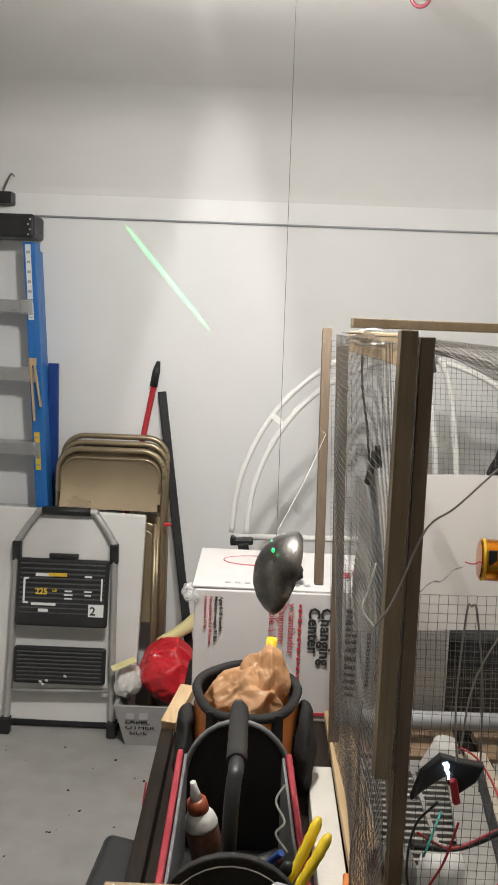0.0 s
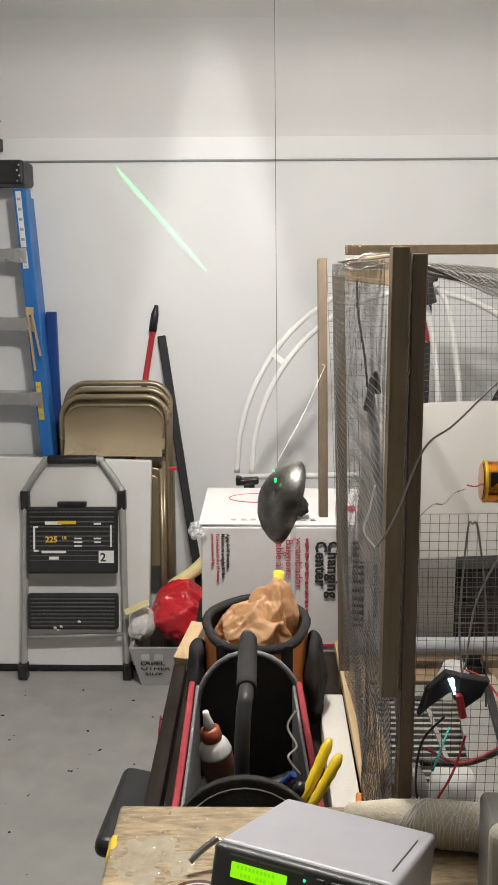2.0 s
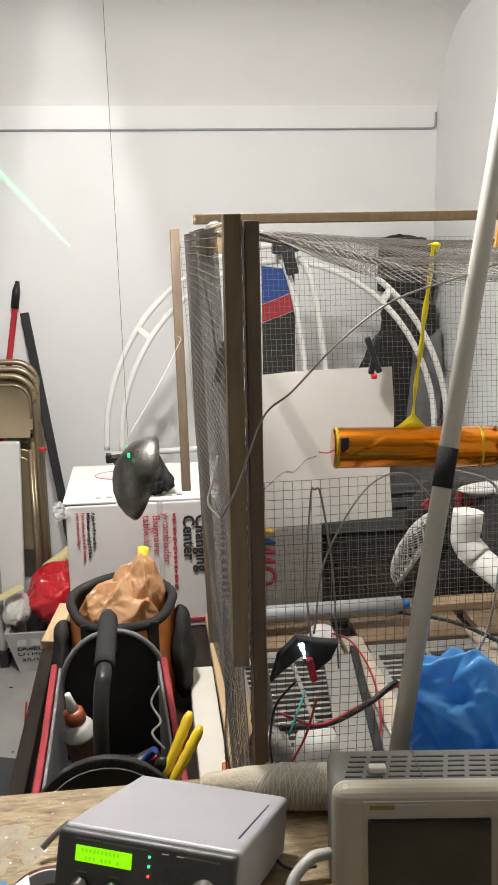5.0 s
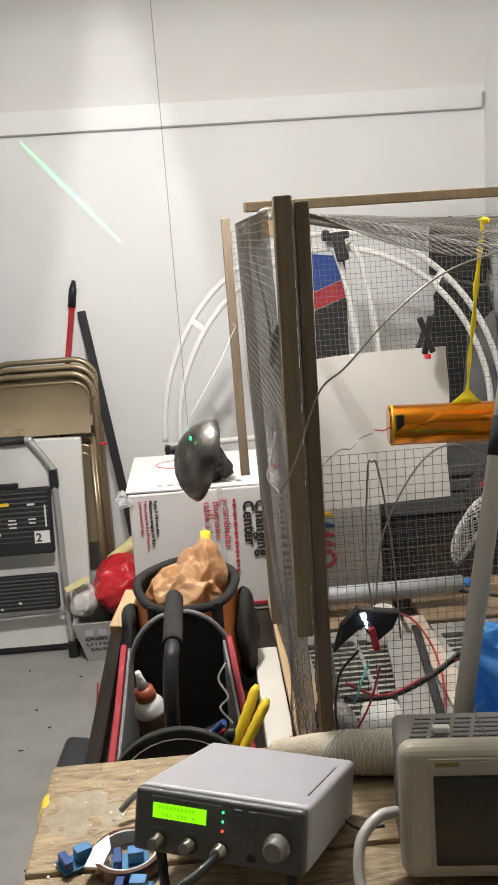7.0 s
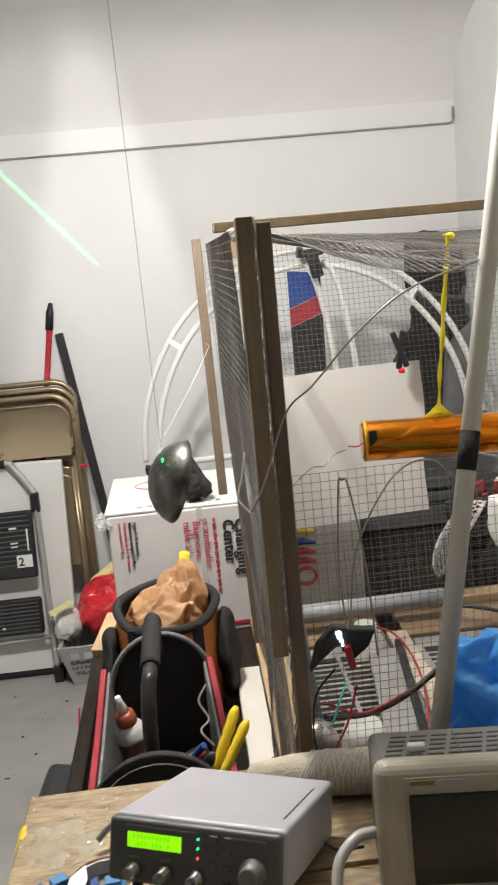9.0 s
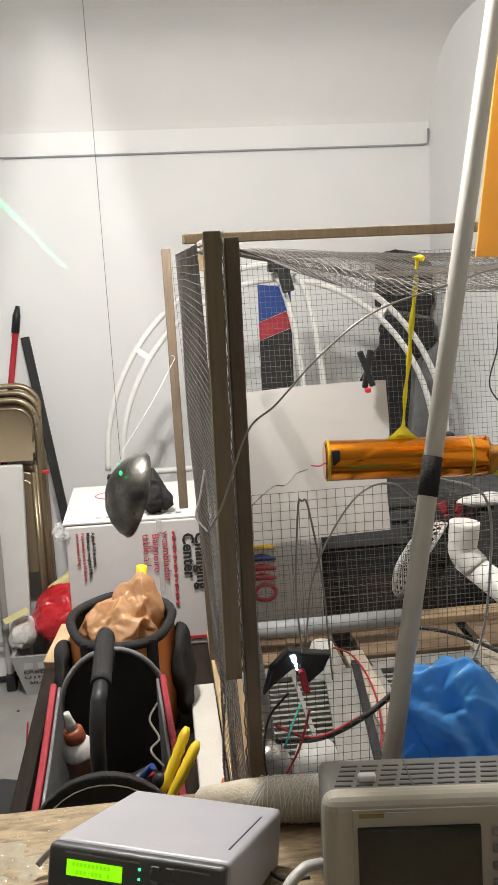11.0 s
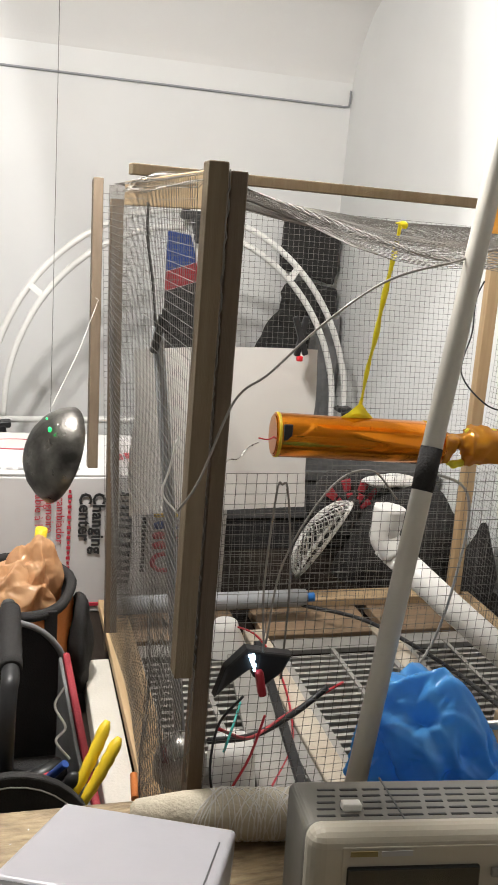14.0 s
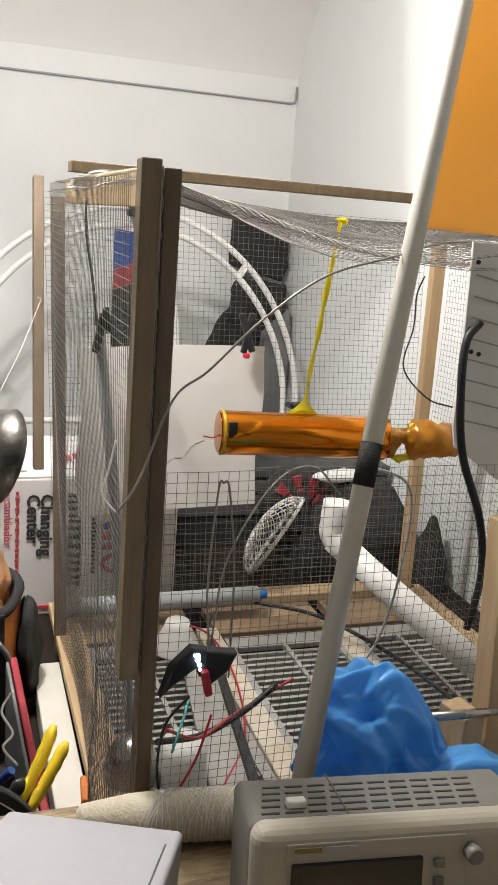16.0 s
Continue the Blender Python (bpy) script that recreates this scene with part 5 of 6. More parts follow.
bm = bmesh.new()
film_shape(bm, (0.527, 1.10, 0.93), (0.103, 0.064, 0.202), 7.0, axis=(-0.55, 0.2, 0.8), lean=0.12, deep=0.6)
solid("blue_bag", bm, BLUEBAG, "crumpled glossy blue plastic bag on the bench", "bag")
bm = bmesh.new()
film_shape(bm, (0.645, 1.04, 0.93), (0.10, 0.055, 0.115), 3.0, axis=(0.8, 0.1, 0.4))
solid("blue_bag", bm, BLUEBAG, "flat end of blue plastic bag on the bench", "bag")


# ---- tool bags ----
def tool_tote():
    t = thing("tool_tote", (0.03, 1.5, 0.67), "open red and black tool tote with a padded bar handle", "tool bag")
    y0, y1, zb = 1.255, 1.66, 0.68
    def arch(w, h, n=16):
        return [(-w / 2, 0), (-w / 2, h * 0.55)] + [(-w / 2 * math.cos(math.pi * k / n), h * 0.55 + h * 0.45 * math.sin(math.pi * k / n)) for k in range(1, n)] + [(w / 2, h * 0.55), (w / 2, 0)]
    bm = bmesh.new()
    bm_plate(bm, arch(0.20, 0.265), 0.012, pose(0.03, y1, zb), 0.003)
    back = part("back_panel", bm, BLACKCLOTH, t)
    bm = bmesh.new()
    bm_tube(bm, [(0.03 + x, y1, zb + z) for x, z in arch(0.204, 0.268)], 0.0055, 8)
    part("piping", bm, GREYCLOTH, back)
    bm = bmesh.new()
    bm_plate(bm, arch(0.225, 0.25), 0.014, pose(0.03, y0, zb), 0.003)
    frontp = part("front_panel", bm, BLACKCLOTH, t)
    bm = bmesh.new()
    bm_tube(bm, [(0.03 + x, y0 - 0.001, zb + z) for x, z in arch(0.205, 0.235)], 0.001, 6)
    part("stitching", bm, INKWHITE, frontp)
    for s, xa, xb in ((-1, -0.080, -0.074), (1, 0.162, 0.132)):
        bm = bmesh.new()
        bm_plate(bm, [(0, 0), (0, 0.135), (0.2, 0.168), (0.39, 0.215), (0.39, 0)], 0.012, Matrix.Translation((xa, y0, zb)) @ pose(0, 0, 0, 0, 0, 90 - math.degrees(math.atan2(xb - xa, 0.39))) @ pose(0, 0, 0), 0.003)
        side = part("side_panel", bm, REDCLOTH, t)
        bm = bmesh.new()
        bm_plate(bm, [(0, 0), (0, 0.133), (0.2, 0.166), (0.38, 0.21), (0.38, 0)], 0.006, Matrix.Translation((xa - (0.0 if s > 0 else -0.008) - (0.014 if s > 0 else 0), y0 + 0.004, zb)) @ pose(0, 0, 0, 0, 0, 90 - math.degrees(math.atan2(xb - xa, 0.39))), 0.002)
        part("lining", bm, GREYCLOTH, side)
    bm = bmesh.new()
    bm_box(bm, (0.025, (y0 + y1) / 2, zb), (0.21, y1 - y0, 0.012), None, 0.002)
    part("bottom", bm, BLACKCLOTH, t)
    bm = bmesh.new()
    bm_tube(bm, smooth_path([(0.022, 1.31, 0.80), (0.024, 1.32, 0.94), (0.027, 1.345, 0.995), (0.03, 1.38, 1.008), (0.028, 1.57, 1.012), (0.028, 1.61, 0.99), (0.028, 1.64, 0.92)], 6), 0.0125, 14)
    handle = part("handle", bm, BLACK, t)
    bm = bmesh.new()
    bm_tube(bm, [(0.03, 1.385 + 0.0185 * k, 1.008 + 0.0004 * k) for k in range(11)], [0.0165 + 0.0008 * (k % 2) for k in range(11)], 16)
    part("grip", bm, BLACKCLOTH, handle)


tool_tote()


def glue_bottle():
    g = thing("glue_bottle", (-0.045, 1.58, 0.69), "brown labelled glue bottle with an orange cap and clear nozzle", "bottle")
    m = Matrix.Translation((-0.012, 1.575, 0.695)) @ pose(0, 0, 0, 8, -11, 0) @ Matrix.Scale(0.9, 4)
    bm = bmesh.new()
    bm_lathe(bm, [(0.03, 0), (0.034, 0.006), (0.034, 0.11), (0.03, 0.13), (0.018, 0.15), (0.016, 0.155)], 28, m)
    part("body", bm, SKIN_GLUE, g)
    bm = bmesh.new()
    bm_lathe(bm, [(0.0335, 0.114), (0.0345, 0.117), (0.0335, 0.121), (0.03, 0.134), (0.02, 0.15)], 28, m)
    part("shoulder", bm, CARDWHITE, g)
    bm = bmesh.new()
    bm_lathe(bm, [(0.021, 0.148), (0.022, 0.152), (0.02, 0.172), (0.012, 0.176)], 24, m)
    part("cap", bm, material("orange_brown_cap", (0.30, 0.07, 0.03), 0.4), g)
    bm = bmesh.new()
    bm_lathe(bm, [(0.012, 0.176), (0.010, 0.19), (0.0075, 0.20), (0.006, 0.215)], 18, m)
    part("nozzle", bm, CARDWHITE, g)


glue_bottle()

glove = thing("yellow_pliers", (0.15, 1.33, 0.87), "pliers with yellow rubber grips sticking out of the tote", "pliers")
for a, b in (((0.115, 1.30, 0.86), (0.163, 1.345, 0.945)), ((0.125, 1.285, 0.855), (0.178, 1.325, 0.93))):
    bm = bmesh.new()
    bm_tube(bm, smooth_path([a, (Vector(a) + Vector(b)) / 2 + Vector((0.004, 0, 0.006)), b], 5), [0.006, 0.007, 0.0085, 0.0078, 0.0092, 0.0082, 0.0095, 0.0084, 0.0092, 0.008, 0.004], 12)
    part("grip", bm, YELLOW, glove)
bm = bmesh.new()
bm_blob(bm, (0.115, 1.31, 0.875), (0.013, 0.01, 0.016), 3)
bm_beam(bm, (0.07, 1.31, 0.82), (0.115, 1.30, 0.868), 0.018, 0.01, (0, 1, 0), 0.003)
part("jaw", bm, BLACK, glove)
bm = bmesh.new()
bm_tube(bm, smooth_path([(0.04, 1.40, 0.80), (0.07, 1.39, 0.825), (0.105, 1.41, 0.83)], 5), 0.018, 12)
bm_box(bm, (0.045, 1.40, 0.79), (0.05, 0.07, 0.06), (0, 20, 0), 0.012)
drill = solid("black_tool", bm, BLACK, "black and red hand tool lying in the tote", "tool")
cable("red_grip", [(0.045, 1.37, 0.835), (0.075, 1.365, 0.848), (0.105, 1.385, 0.845)], 0.004, RED, "red trim of a hand tool in the tote", "tool")
cable("loose_string", [(0.115, 1.52, 0.90), (0.10, 1.50, 0.88), (0.115, 1.47, 0.86), (0.10, 1.45, 0.85), (0.12, 1.43, 0.83)], 0.002, CARDWHITE, "white cord hanging over the tote's side", "cord")


def orange_bag():
    o = thing("orange_tool_bag", (0.06, 1.92, 0.67), "orange and black zip tool bag standing open", "tool bag")
    cx, cy, zb, zt = 0.042, 1.90, 0.67, 0.908
    n = 40
    def rim(a, k=1.0):
        return Vector((cx + 0.115 * k * math.cos(a), cy + 0.125 * k * math.sin(a), 0))
    def dip(z):
        return 0.012 * (z - zb) / (zt - zb)
    inner = bmesh.new()
    deep = [[inner.verts.new(rim(2 * math.pi * i / n, k) + Vector((0, 0, z + dip(z) * math.sin(2 * math.pi * i / n)))) for i in range(n)] for z, k in ((zt, 0.945), (0.84, 0.90), (0.72, 0.86))]
    for A, B in zip(deep, deep[1:]):
        for i in range(n):
            inner.faces.new((A[i], A[(i + 1) % n], B[(i + 1) % n], B[i])).smooth = True
    inner.faces.new(deep[-1])
    part("lining", inner, BLACKCLOTH, o, "black lining")
    bm = bmesh.new()
    rings = []
    for z, k in ((zb, 0.96), (0.75, 1.03), (0.85, 1.02), (zt - 0.01, 0.97), (zt, 0.955)):
        rings.append([bm.verts.new(rim(2 * math.pi * i / n, k * (1 + 0.03 * math.sin(5 * 2 * math.pi * i / n))) + Vector((0, 0, z + dip(z) * math.sin(2 * math.pi * i / n)))) for i in range(n)])
    for A, B in zip(rings, rings[1:]):
        for i in range(n):
            f = bm.faces.new((A[i], A[(i + 1) % n], B[(i + 1) % n], B[i]))
            f.smooth = True
    part("body", bm, ORANGECLOTH, o)
    bm = bmesh.new()
    pts = [rim(2 * math.pi * i / n, 0.955 * (1 + 0.03 * math.sin(5 * 2 * math.pi * i / n))) + Vector((0, 0, zt + 0.012 * math.sin(2 * math.pi * i / n))) for i in range(n)]
    bm_tube(bm, pts, 0.0105, 8, closed=True)
    part("rim", bm, BLACKCLOTH, o)
    for a in (-2.2, -1.0):
        bm = bmesh.new()
        p = rim(a, 1.05)
        bm_beam(bm, (p.x, p.y, 0.68), (p.x * 1.0, p.y, 0.905), 0.024, 0.006, (0, 1, 0), 0.002)
        part("strap", bm, BLACKCLOTH, o)
    for s in (-1, 1):
        bm = bmesh.new()
        bm_blob(bm, (cx + s * 0.128, cy - 0.02, 0.78 + 0.015 * s), (0.024, 0.075, 0.105), 4, 0.012, 14, s)
        part("side_pocket", bm, BLACKCLOTH, o)


orange_bag()
bm = bmesh.new()
film_shape(bm, (0.034, 1.90, 0.80), (0.082, 0.065, 0.155), 2.5, axis=(0.6, 0.2, 0.6), lean=-0.05, deep=0.55)
film_shape(bm, (0.082, 1.92, 0.83), (0.050, 0.045, 0.160), 6.3, axis=(-0.3, 0.1, 0.9), lean=-0.15, deep=0.55)
solid("tan_bag", bm, KRAFT, "crumpled tan plastic bag in the orange tool bag", "bag")
bm = bmesh.new()
bm_tube(bm, [(0.085, 1.95, 0.93), (0.093, 1.95, 1.01)], 0.012, 16)
solid("yellow_grip", bm, YELLOW, "yellow tool grip sticking out of the bag", "tool")

bm = bmesh.new()
bm_beam(bm, (0.206, 1.25, 0.70), (0.210, 1.93, 0.70), 0.054, 0.05, (0, 0, 1), 0.003)
solid("foam_strip", bm, FOAM, "white foam strip lying beside the cage", "foam")
pad = thing("black_case", (-0.205, 1.70, 0.55), "black padded case hanging beside the table", "case")
bm = bmesh.new()
bm_box(bm, (-0.205, 1.70, 0.575), (0.115, 0.27, 0.045), (0, 10, -4), 0.02)
part("shell", bm, BLACK, pad)


# ---- instruments ----
def generator():
    g = thing("signal_generator", (0.13, 0.97, 0.93), "light grey signal generator with a lit green display", "instrument")
    M = Matrix.Translation((0.133, 0.962, 1.0)) @ pose(0, 0, 0, 0, 0, -22.4) @ pose(0, 0, 0, -19.7, 0, 0)
    W, D, H = 0.196, 0.23, 0.068

    def box(c, s, b, m=M):
        bm = bmesh.new()
        tmp = bmesh.new()
        bm_box(tmp, c, s, None, b)
        bm_join(bm, tmp, m)
        return bm
    part("cover", box((0, 0.006, 0), (W, D - 0.012, H), 0.006), LILACGREY, g)
    face = part("front_panel", box((0, -D / 2 + 0.004, 0), (W - 0.002, 0.016, H - 0.002), 0.005), DARKGREY, g)
    part("seam", box((0.085, 0.0, H / 2), (0.0015, 0.13, 0.002), 0), DARKGREY, g)
    yf = -D / 2 - 0.0045
    disp = part("display", box((-0.043, yf, 0.012), (0.062, 0.002, 0.0155), 0), LCD, g, "lit green display")
    bm = bmesh.new()
    for k in range(10):
        tmp = bmesh.new()
        bm_box(tmp, (-0.066 + 0.0044 * k, yf - 0.0012, 0.016), (0.003, 0.0004, 0.004))
        bm_box(tmp, (-0.066 + 0.0044 * k, yf - 0.0012, 0.0085), (0.003 if k % 4 else 0.0005, 0.0004, 0.004))
        bm_join(bm, tmp, M)
    part("display_bars", bm, material("display_ink", (0.05, 0.2, 0.0), 0.5, emit=(0.26, 0.87, 0.0), emit_strength=0.78), disp)
    for k, mat in enumerate((LEDGREEN, LEDGREEN, LEDRED)):
        part("led", box((0.007, yf, 0.020 - 0.0095 * k), (0.0022, 0.002, 0.0022), 0), mat, g)
    for i, x in enumerate((-0.066, -0.030, 0.006)):
        bm = bmesh.new()
        bm_lathe(bm, [(0.0085, 0), (0.0085, 0.004), (0.0062, 0.005), (0.0062, 0.016), (0.005, 0.016)], 20, M @ Matrix.Translation((x, yf, -0.019)) @ pose(0, 0, 0, 90, 0, 0))
        part("bnc_socket", bm, DULL if i < 2 else STEEL, g)
    bm = bmesh.new()
    bm_lathe(bm, [(0.0145, 0), (0.0145, 0.003), (0.0115, 0.004), (0.0105, 0.017), (0.0085, 0.019)], 28, M @ Matrix.Translation((0.068, yf, -0.006)) @ pose(0, 0, 0, 90, 0, 0))
    part("knob", bm, MIDGREY, g)
    for x, z in ((0.024, 0.022), (0.040, 0.022), (0.024, 0.008), (0.040, 0.008), (0.024, -0.006), (0.040, -0.006), (0.040, -0.022)):
        part("button", box((x, yf, z), (0.009, 0.003, 0.007), 0.001), DARKGREY if z > -0.02 else BLACK, g)
    for x, z, w in ((-0.062, 0.0262, 0.03), (-0.02, 0.0258, 0.05), (0.062, 0.0250, 0.04), (-0.066, -0.006, 0.012), (-0.03, -0.006, 0.012)):
        bm = bmesh.new()
        tmp = bmesh.new()
        bm_box(tmp, (x, yf + 0.0002, z), (w, 0.0006, 0.0016))
        bm_join(bm, tmp, M)
        part("print_bar", bm, MIDGREY, g)
    for x in (-0.085, 0.085):
        bm = bmesh.new()
        top = M @ Vector((x * 0.9, -0.09, -H / 2))
        bm_tube(bm, [top, Vector((top.x, top.y + 0.01, 0.932))], 0.006, 10)
        part("stand_leg", bm, BLACK, g)
        low = M @ Vector((x * 0.9, 0.10, -H / 2))
        bm = bmesh.new()
        bm_tube(bm, [low, Vector((low.x, low.y, 0.931))], 0.007, 10)
        part("foot", bm, BLACK, g)
    return M


GEN = generator()
cable("probe_lead", [GEN @ Vector((0.006, -0.11, -0.019)), GEN @ Vector((0.006, -0.14, -0.022)), GEN @ Vector((-0.01, -0.18, -0.035)), GEN @ Vector((-0.04, -0.25, -0.045))], 0.005, BLACK, "black BNC lead plugged into the generator", "cable")


def scope():
    s = thing("oscilloscope", (0.44, 0.9, 0.93), "cream oscilloscope with a dark switched-off screen", "instrument")
    M = Matrix.Translation((0.446, 0.885, 1.020)) @ pose(0, 0, 0, -9, 0, -7)

    def box(c, sz, b, mat, name, parent=None, label=""):
        bm = bmesh.new()
        tmp = bmesh.new()
        bm_box(tmp, c, sz, None, b)
        bm_join(bm, tmp, M)
        return part(name, bm, mat, parent or s, label)
    W, H = 0.303, 0.154
    box((0, 0.048, -0.004), (W - 0.006, 0.095, H - 0.010), 0.010, MIDGREY, "rear_case")
    box((0, -0.012, 0), (W, 0.034, H), 0.0165, CREAM, "bezel")
    box((-0.03, -0.0285, 0), (0.18, 0.003, 0.125), 0.001, CREAM, "screen_frame")
    box((-0.050, -0.031, -0.006), (0.130, 0.006, 0.100), 0.002, SCREEN, "screen")
    bm = bmesh.new()
    for k in range(5):
        tmp = bmesh.new()
        bm_box(tmp, (0.032, -0.032, 0.036 - 0.0185 * k), (0.011, 0.006, 0.009), None, 0.002)
        bmx = bmesh.new()
        bm_join(bmx, tmp, M)
        part("soft_key", bmx, MIDGREY, s)
    bm.free()
    for x, z in ((0.065, 0.045), (0.065, 0.0), (0.105, 0.045), (0.105, 0.0), (0.135, 0.045)):
        bm = bmesh.new()
        bm_lathe(bm, [(0.009, 0), (0.0085, 0.012), (0.007, 0.014)], 20, M @ Matrix.Translation((x, -0.029, z)) @ pose(0, 0, 0, 90, 0, 0))
        part("knob", bm, MIDGREY, s)
    for k in range(2):
        for j in range(5):
            for i in range(4 if not k else 6):
                bm = bmesh.new()
                tmp = bmesh.new()
                bm_box(tmp, ((-0.125 if not k else -0.035) + 0.024 * i + 0.003 * j, 0.018 + 0.013 * j, H / 2 - 0.0092), (0.019, 0.004, 0.002), None, 0.0008)
                bm_join(bm, tmp, M)
                part("vent", bm, BLACK, s)
    box((-0.097, 0.03, H / 2 - 0.005), (0.020, 0.012, 0.008), 0.002, WHITE, "power_button", label="white push button")
    box((-0.048, 0.05, H / 2 - 0.009), (0.0015, 0.09, 0.002), 0, DARKGREY, "seam")
    bronze = material("bronze_ink", (0.2, 0.15, 0.05), 0.5)
    for x, w, mat in ((-0.10, 0.026, bronze), (-0.068, 0.03, INKGREY)):
        box((x, -0.0325, 0.0575), (w, 0.001, 0.005), 0, mat, "brand_bar")
    return M


SC = scope()
cable("usb_cable", [(0.30, 0.93, 0.99), (0.275, 0.92, 0.992), (0.25, 0.90, 0.975), (0.245, 0.87, 0.94), (0.262, 0.84, 0.935), (0.285, 0.80, 0.935)], 0.0065, CABLEGREY, "thick light grey cable beside the oscilloscope", "cable")
cable("black_wire", [(0.23, 1.0, 0.96), (0.255, 0.97, 0.945), (0.29, 0.96, 0.95)], 0.002, BLACK, "thin black wire on the bench", "wire")


def thread_spool():
    t = thing("thread_roll", (0.27, 1.1, 0.97), "cardboard roll wound with cream thread", "roll")
    a, b = Vector((0.165, 1.125, 0.957)), Vector((0.365, 1.09, 0.962))
    bm = bmesh.new()
    bm_tube(bm, [a, a + (b - a) * 0.03, a + (b - a) * 0.3, a + (b - a) * 0.5, a + (b - a) * 0.8, b], [0.010, 0.017, 0.026, 0.029, 0.030, 0.029], 28)
    part("winding", bm, COTTON, t)
    random.seed(7)
    bm = bmesh.new()
    d = (b - a).normalized()
    up = Vector((0, 0, 1))
    side = d.cross(up)
    for k in range(34):
        c = a + (b - a) * random.uniform(0.45, 0.95)
        tilt = random.uniform(-0.035, 0.035)
        bm_tube(bm, [c + d * tilt * math.cos(q) + (side * math.cos(q) + up * math.sin(q)) * 0.0302 for q in (math.pi * 2 * j / 14 for j in range(14))], 0.0007, 4, closed=True)
    part("thread", bm, CARDWHITE, t)


thread_spool()

TX, TY = -0.02, 0.965
tape = thing("tape_roll", (TX, TY, 0.93), "roll of brown tape on the bench", "tape")
bm = bmesh.new()
ring = lambda r0, r1, h0, h1: [(r0, h0), (r1, h0), (r1, h1), (r0, h1)]
R0, R1 = 0.036, 0.041
def ring_mesh(r0, r1, h0, h1, m):
    bm = bmesh.new()
    n = 40
    rr = [[bm.verts.new(m @ Vector((r * math.cos(2 * math.pi * k / n), r * math.sin(2 * math.pi * k / n), h))) for k in range(n)] for r, h in ring(r0, r1, h0, h1)]
    for i in range(4):
        A, B = rr[i], rr[(i + 1) % 4]
        for k in range(n):
            bm.faces.new((A[k], A[(k + 1) % n], B[(k + 1) % n], B[k]))
    return bm
tm = Matrix.Translation((TX, TY, 0.931))
part("winding", ring_mesh(0.037, 0.042, 0, 0.018, tm), BROWNTAPE, tape)
part("core", ring_mesh(0.0345, 0.0368, 0, 0.018, tm), CARDWHITE, tape)

for x, y, rz in ((-0.082, 0.972, 30), (-0.018, 0.962, 5), (-0.012, 0.912, -8)):
    p = thing("relay_board", (x, y, 0.93), "small blue relay circuit board on the bench", "circuit board")
    M2 = Matrix.Translation((x, y, 0.934)) @ pose(0, 0, 0, 0, 0, rz)
    for nm, c, sz, mat in (("board", (0, 0, 0), (0.045, 0.03, 0.002), PCB), ("relay", (0.008, 0, 0.009), (0.019, 0.015, 0.015), material("blue_relay", (0.05, 0.2, 0.45), 0.4)), ("terminal", (-0.014, 0, 0.007), (0.01, 0.026, 0.011), DARKBLUE)):
        bm = bmesh.new()
        tmp = bmesh.new()
        bm_box(tmp, c, sz, None, 0.0008)
        bm_join(bm, tmp, M2)
        part(nm, bm, mat, p)
bm = bmesh.new()
bm_plate(bm, [(-0.01, 0), (0.012, 0), (0.014, 0.03), (0.004, 0.05), (-0.008, 0.032)], 0.004, Matrix.Translation((-0.06, 0.94, 0.948)) @ pose(0, 0, 0, -80, 0, -15), 0.001)
solid("pliers_head", bm, ALU, "bright steel pliers head on the bench", "pliers")
cable("hex_key", [(-0.035, 1.045, 0.945), (-0.02, 1.055, 0.955), (0.0, 1.065, 0.965)], 0.004, STEEL, "short steel rod beside the generator", "tool")
bm = bmesh.new()
bm_blob(bm, (-0.140, 1.10, 0.918), (0.010, 0.035, 0.014), 3, 0.003, 50)
solid("glue_stain", bm, YELLOW, "yellow glue run on the bench's end", "stain")


# ---- hanging reflector ----
def reflector():
    r = thing("hanging_reflector", (0.097, 1.53, 1.34), "dull steel dish hanging from a thread", "reflector")
    opening = Vector((0.91, 0.21, -0.31)).normalized()
    m = Matrix.Translation((0.098, 1.53, 1.281)) @ opening.to_track_quat("Z", "Y").to_matrix().to_4x4()
    bm = bmesh.new()
    R = 0.074
    bm_lathe(bm, [(0.001, -0.052), (R * 0.25, -0.050), (R * 0.5, -0.043), (R * 0.75, -0.0305), (R * 0.92, -0.0145), (R, 0.0), (R * 0.985, 0.002), (R * 0.7, -0.025), (R * 0.3, -0.041), (0.001, -0.045)], 56, m)
    crumple(bm, 0.0006, 60, 2.0)
    part("shell", bm, DULL, r)
    # Tiny white blobs at random imitate glints on the steel.
    random.seed(31)
    bm = bmesh.new()
    for _ in range(70):
        q, a = random.uniform(0.3, 0.97), random.uniform(0, 2 * math.pi)
        bm_blob(bm, m @ Vector((R * q * math.cos(a), R * q * math.sin(a), -0.0525 * math.cos(q * math.pi / 2) ** 0.9)), [random.uniform(0.0004, 0.0011) for _ in range(3)], 1)
    part("flecks", bm, INKWHITE, r, "white flecks painted on as glints")["kind"] = "stuff"
    # Emissive blobs stand in for laser light falling on the dish.
    bm = bmesh.new()
    bm_blob(bm, (0.0775, 1.488, 1.330), (0.0025, 0.003, 0.004), 3)
    bm_blob(bm, (0.074, 1.50, 1.343), (0.0016, 0.002, 0.0016), 3)
    part("laser_spot", bm, LASER, r, "glowing green blobs in place of laser light")
    return r


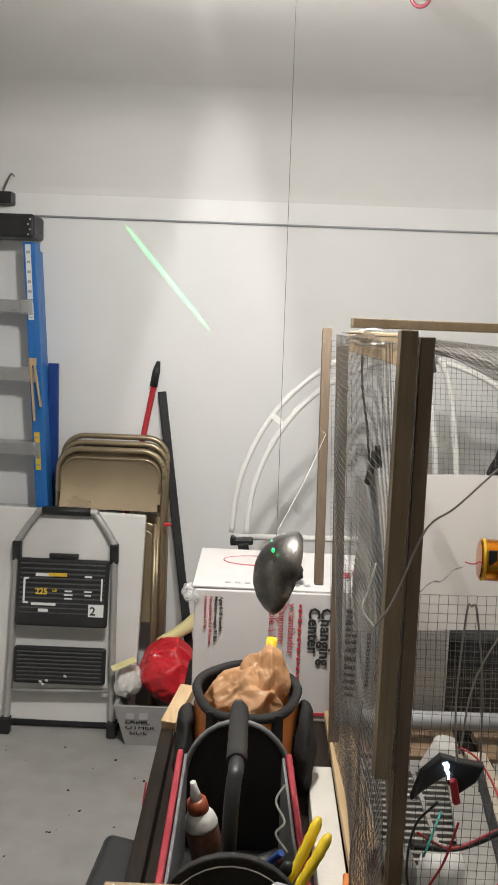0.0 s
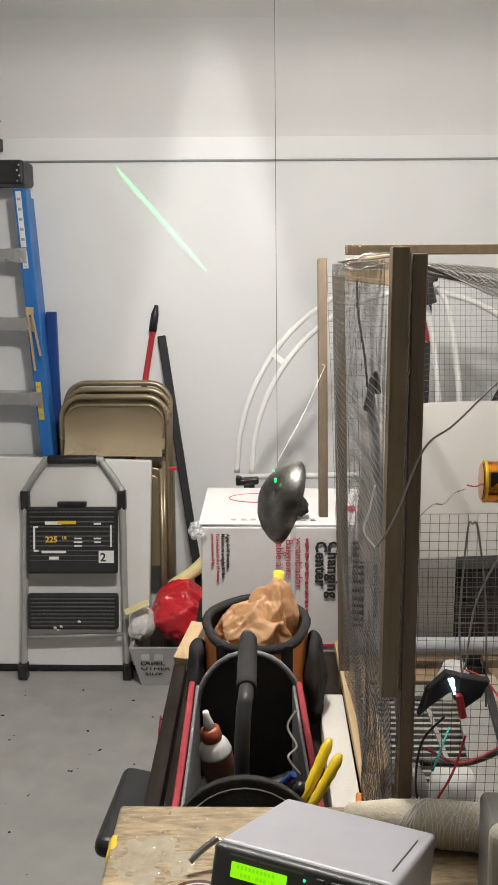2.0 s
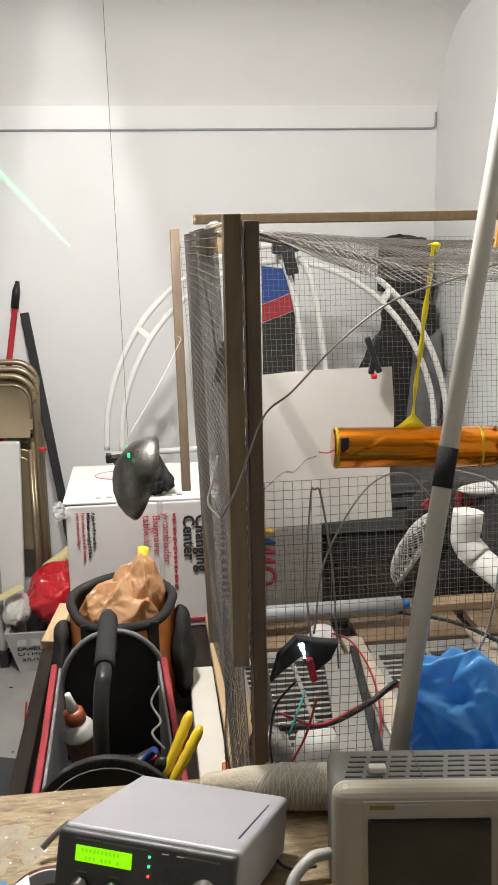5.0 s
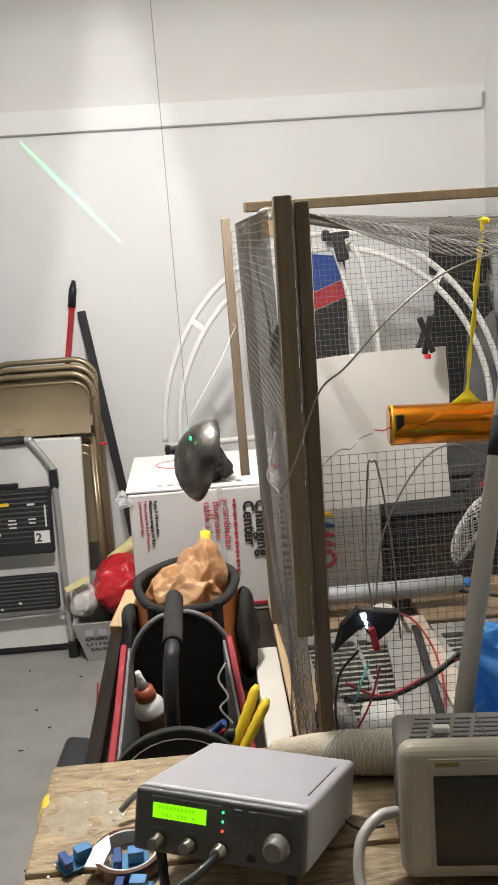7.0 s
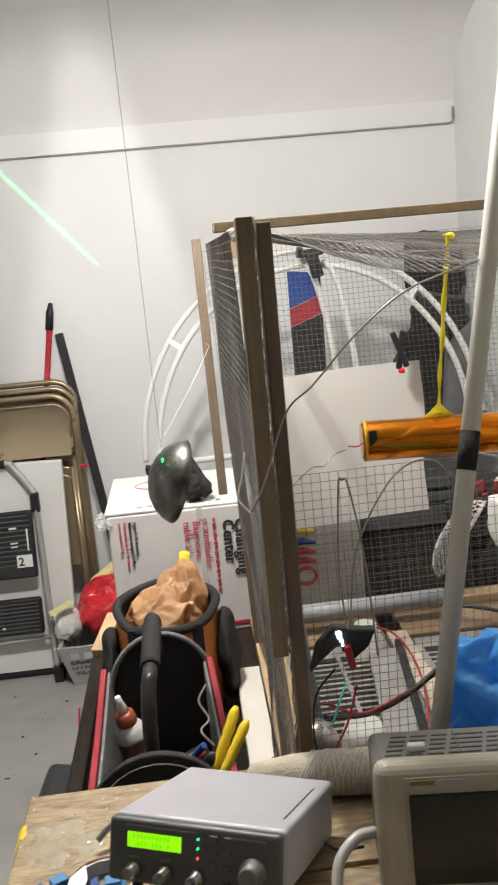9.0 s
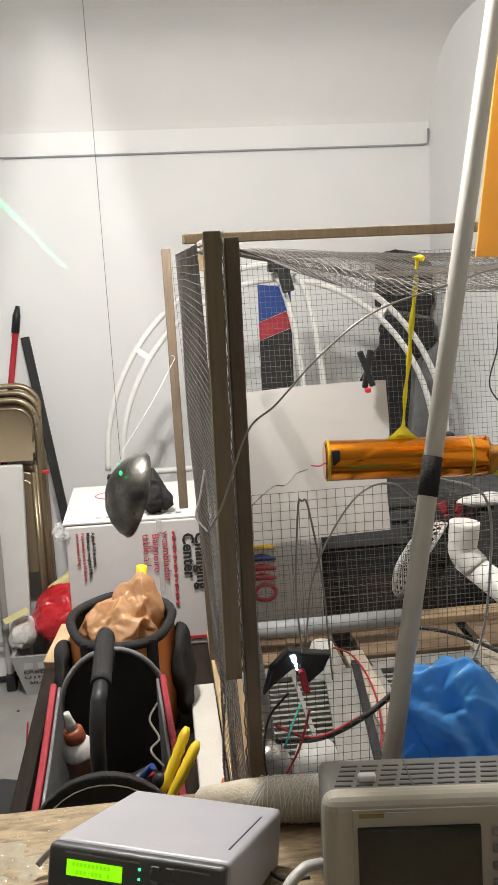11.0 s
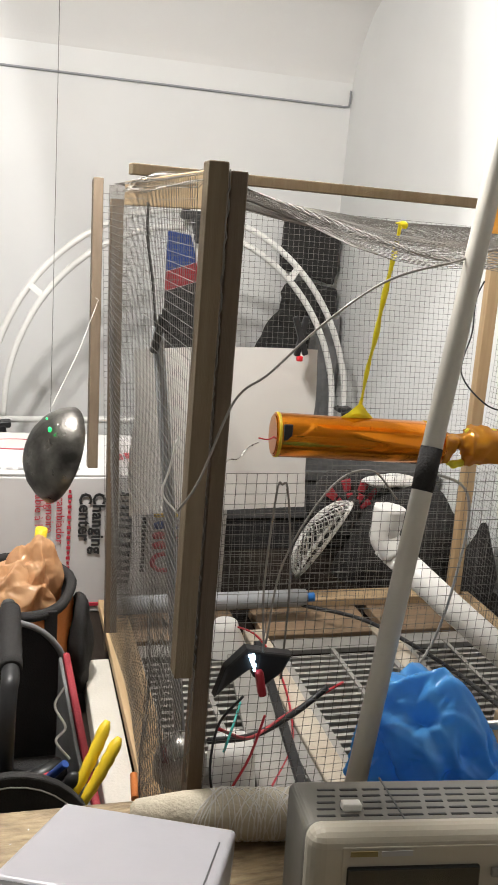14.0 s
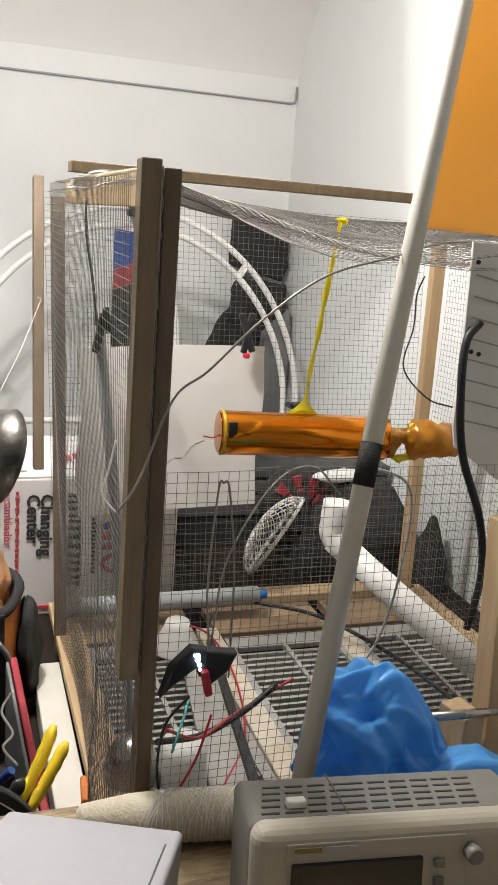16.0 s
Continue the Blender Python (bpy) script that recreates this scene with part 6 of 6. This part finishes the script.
dish = reflector()
bm = bmesh.new()
bm_tube(bm, [(0.082, 1.53, 1.345), (0.074, 1.53, 2.54)], 0.00045, 6)
solid("hanging_thread", bm, MIDGREY, "thin thread hanging from the ceiling", "thread")
cable("white_string", [(0.082, 1.525, 1.353), (0.14, 1.78, 1.40), (0.192, 2.04, 1.45), (0.197, 2.05, 1.46), (0.19, 2.05, 1.465)], 0.0005, CARDWHITE, "thin white string tied to the cage post", "string")
bm = bmesh.new()
film_shape(bm, (0.131, 2.33, 1.024), (0.044, 0.04, 0.115), 1.0, sub=5, deep=0.5)
solid("black_pouch", bm, BLACKCLOTH, "small crumpled black pouch on the carton", "pouch")
bm = bmesh.new()
film_shape(bm, (-0.115, 2.275, 0.985), (0.022, 0.02, 0.045), 1.0, sub=5, deep=0.6)
solid("clear_tape_scrap", bm, CLEAR, "torn clear tape on the carton's corner", "tape")


# ---- small things ----
hook = thing("wall_hook", (-1.05, 3.86, 2.18), "black metal bracket with a wire hook on the wall", "hook")
bm = bmesh.new()
bm_box(bm, (-1.06, 3.845, 2.185), (0.09, 0.06, 0.05), None, 0.004)
part("bracket", bm, BLACK, hook)
bm = bmesh.new()
bm_tube(bm, smooth_path([(-1.06, 3.84, 2.21), (-1.04, 3.83, 2.25), (-1.02, 3.82, 2.28), (-1.005, 3.815, 2.27)], 5), 0.004, 8)
part("wire", bm, STEEL, hook)

ring_hook = thing("ceiling_ring", (0.40, 2.36, 2.5), "dark red ring hook screwed into the ceiling", "hook")
bm = bmesh.new()
bm_tube(bm, [(0.40 + 0.022 * math.cos(q), 2.36, 2.512 + 0.022 * math.sin(q)) for q in (2 * math.pi * k / 24 for k in range(24))], 0.005, 8, closed=True)
part("ring", bm, material("dark_red_rubber", (0.16, 0.03, 0.04), 0.5), ring_hook)

cable("red_wire", [(-0.162, 1.80, 0.74), (-0.166, 1.78, 0.69), (-0.164, 1.76, 0.62), (-0.168, 1.75, 0.56)], 0.002, COPPERRED, "red wire hanging on the table's side")
cable("black_wire", [(-0.162, 1.76, 0.62), (-0.175, 1.73, 0.57), (-0.166, 1.70, 0.52), (-0.178, 1.69, 0.47), (-0.166, 1.66, 0.43)], 0.003, BLACK, "coiled black wire hanging on the table's side")
bm = bmesh.new()
bm_tube(bm, [(0.218, 1.40, 0.772), (0.224, 1.46, 0.772)], 0.006, 12)
solid("orange_tube", bm, ORANGECLOTH, "short orange tube end on the cage sill", "tube")
bm = bmesh.new()
bm_tube(bm, [(0.725, 2.11, 0.765), (0.752, 2.11, 0.765)], 0.012, 14)
solid("blue_plug", bm, BLUE, "small blue plug at the grey pipe's end", "plug")
for k, (x, z) in enumerate(((0.06, 0.86), (0.075, 0.84))):
    cable("screwdriver", [(x, 1.36, z - 0.04), (x + 0.02, 1.34, z), (x + 0.045, 1.325, z + 0.035)], 0.006, BLACK if k else DARKBLUE, "dark handled screwdriver standing in the tote", "screwdriver")

# grit on the floor
random.seed(21)
bm = bmesh.new()
for _ in range(42):
    x, y = random.uniform(-1.0, -0.2), random.uniform(2.0, 3.45)
    r = random.uniform(0.0015, 0.006)
    tmp = bmesh.new()
    bmesh.ops.create_icosphere(tmp, subdivisions=1, radius=1)
    bmesh.ops.scale(tmp, vec=(r * random.uniform(0.7, 2.2), r, r * 0.3), verts=tmp.verts)
    bm_join(bm, tmp, pose(x, y, r * 0.2, 0, 0, random.uniform(0, 180)))
solid("floor_grit", bm, DARKWOOD, "dark specks of grit on the concrete floor", "grit", kind="stuff")

# flecks of glitter on the bench
random.seed(22)
bm = bmesh.new()
for _ in range(110):
    x, y = random.uniform(-0.14, 0.06), random.uniform(0.8, 1.18)
    r = random.uniform(0.0006, 0.0014)
    tmp = bmesh.new()
    bmesh.ops.create_cube(tmp, size=1)
    bmesh.ops.scale(tmp, vec=(r * 2, r * 1.4, r * 0.5), verts=tmp.verts)
    bm_join(bm, tmp, pose(x, y, 0.931, random.uniform(-25, 25), random.uniform(-25, 25), random.uniform(0, 180)))
solid("glitter_flecks", bm, ALU, "silver flecks scattered on the bench", "flecks", kind="stuff")
bm = bmesh.new()
bm_blob(bm, (-0.085, 1.07, 0.9296), (0.055, 0.05, 0.0012), 5, 0.0022, 30, 2.0)
solid("glue_stain", bm, material("dried_grey_glue", (0.36, 0.32, 0.23), 0.5, second=(0.27, 0.21, 0.125), scale=60, amount=0.9, bump=0.6), "dried grey glue patch on the bench", "stain")


# ---- what moves ----
def motions():
    base = dish.matrix_basis.copy()
    p = base.translation.copy()
    rows = [(0.0, -2, 0.0), (1.0, -2, 0.001), (2.0, -3, 0.003), (3.0, -4, 0.006), (4.0, -4, 0.007), (6.5, -1, 0.008), (8.0, 0, 0.008), (9.5, -2, 0.007), (12.0, 0, 0.003), (12.8, 1, 0.0), (13.6, 2, 0.0), (14.5, 3, 0.0), (16.0, 4, 0.0)]
    walk(dish, [(t, pose(p.x + dx, p.y, p.z, 0, 0, a)) for t, a, dx in rows])


motions()
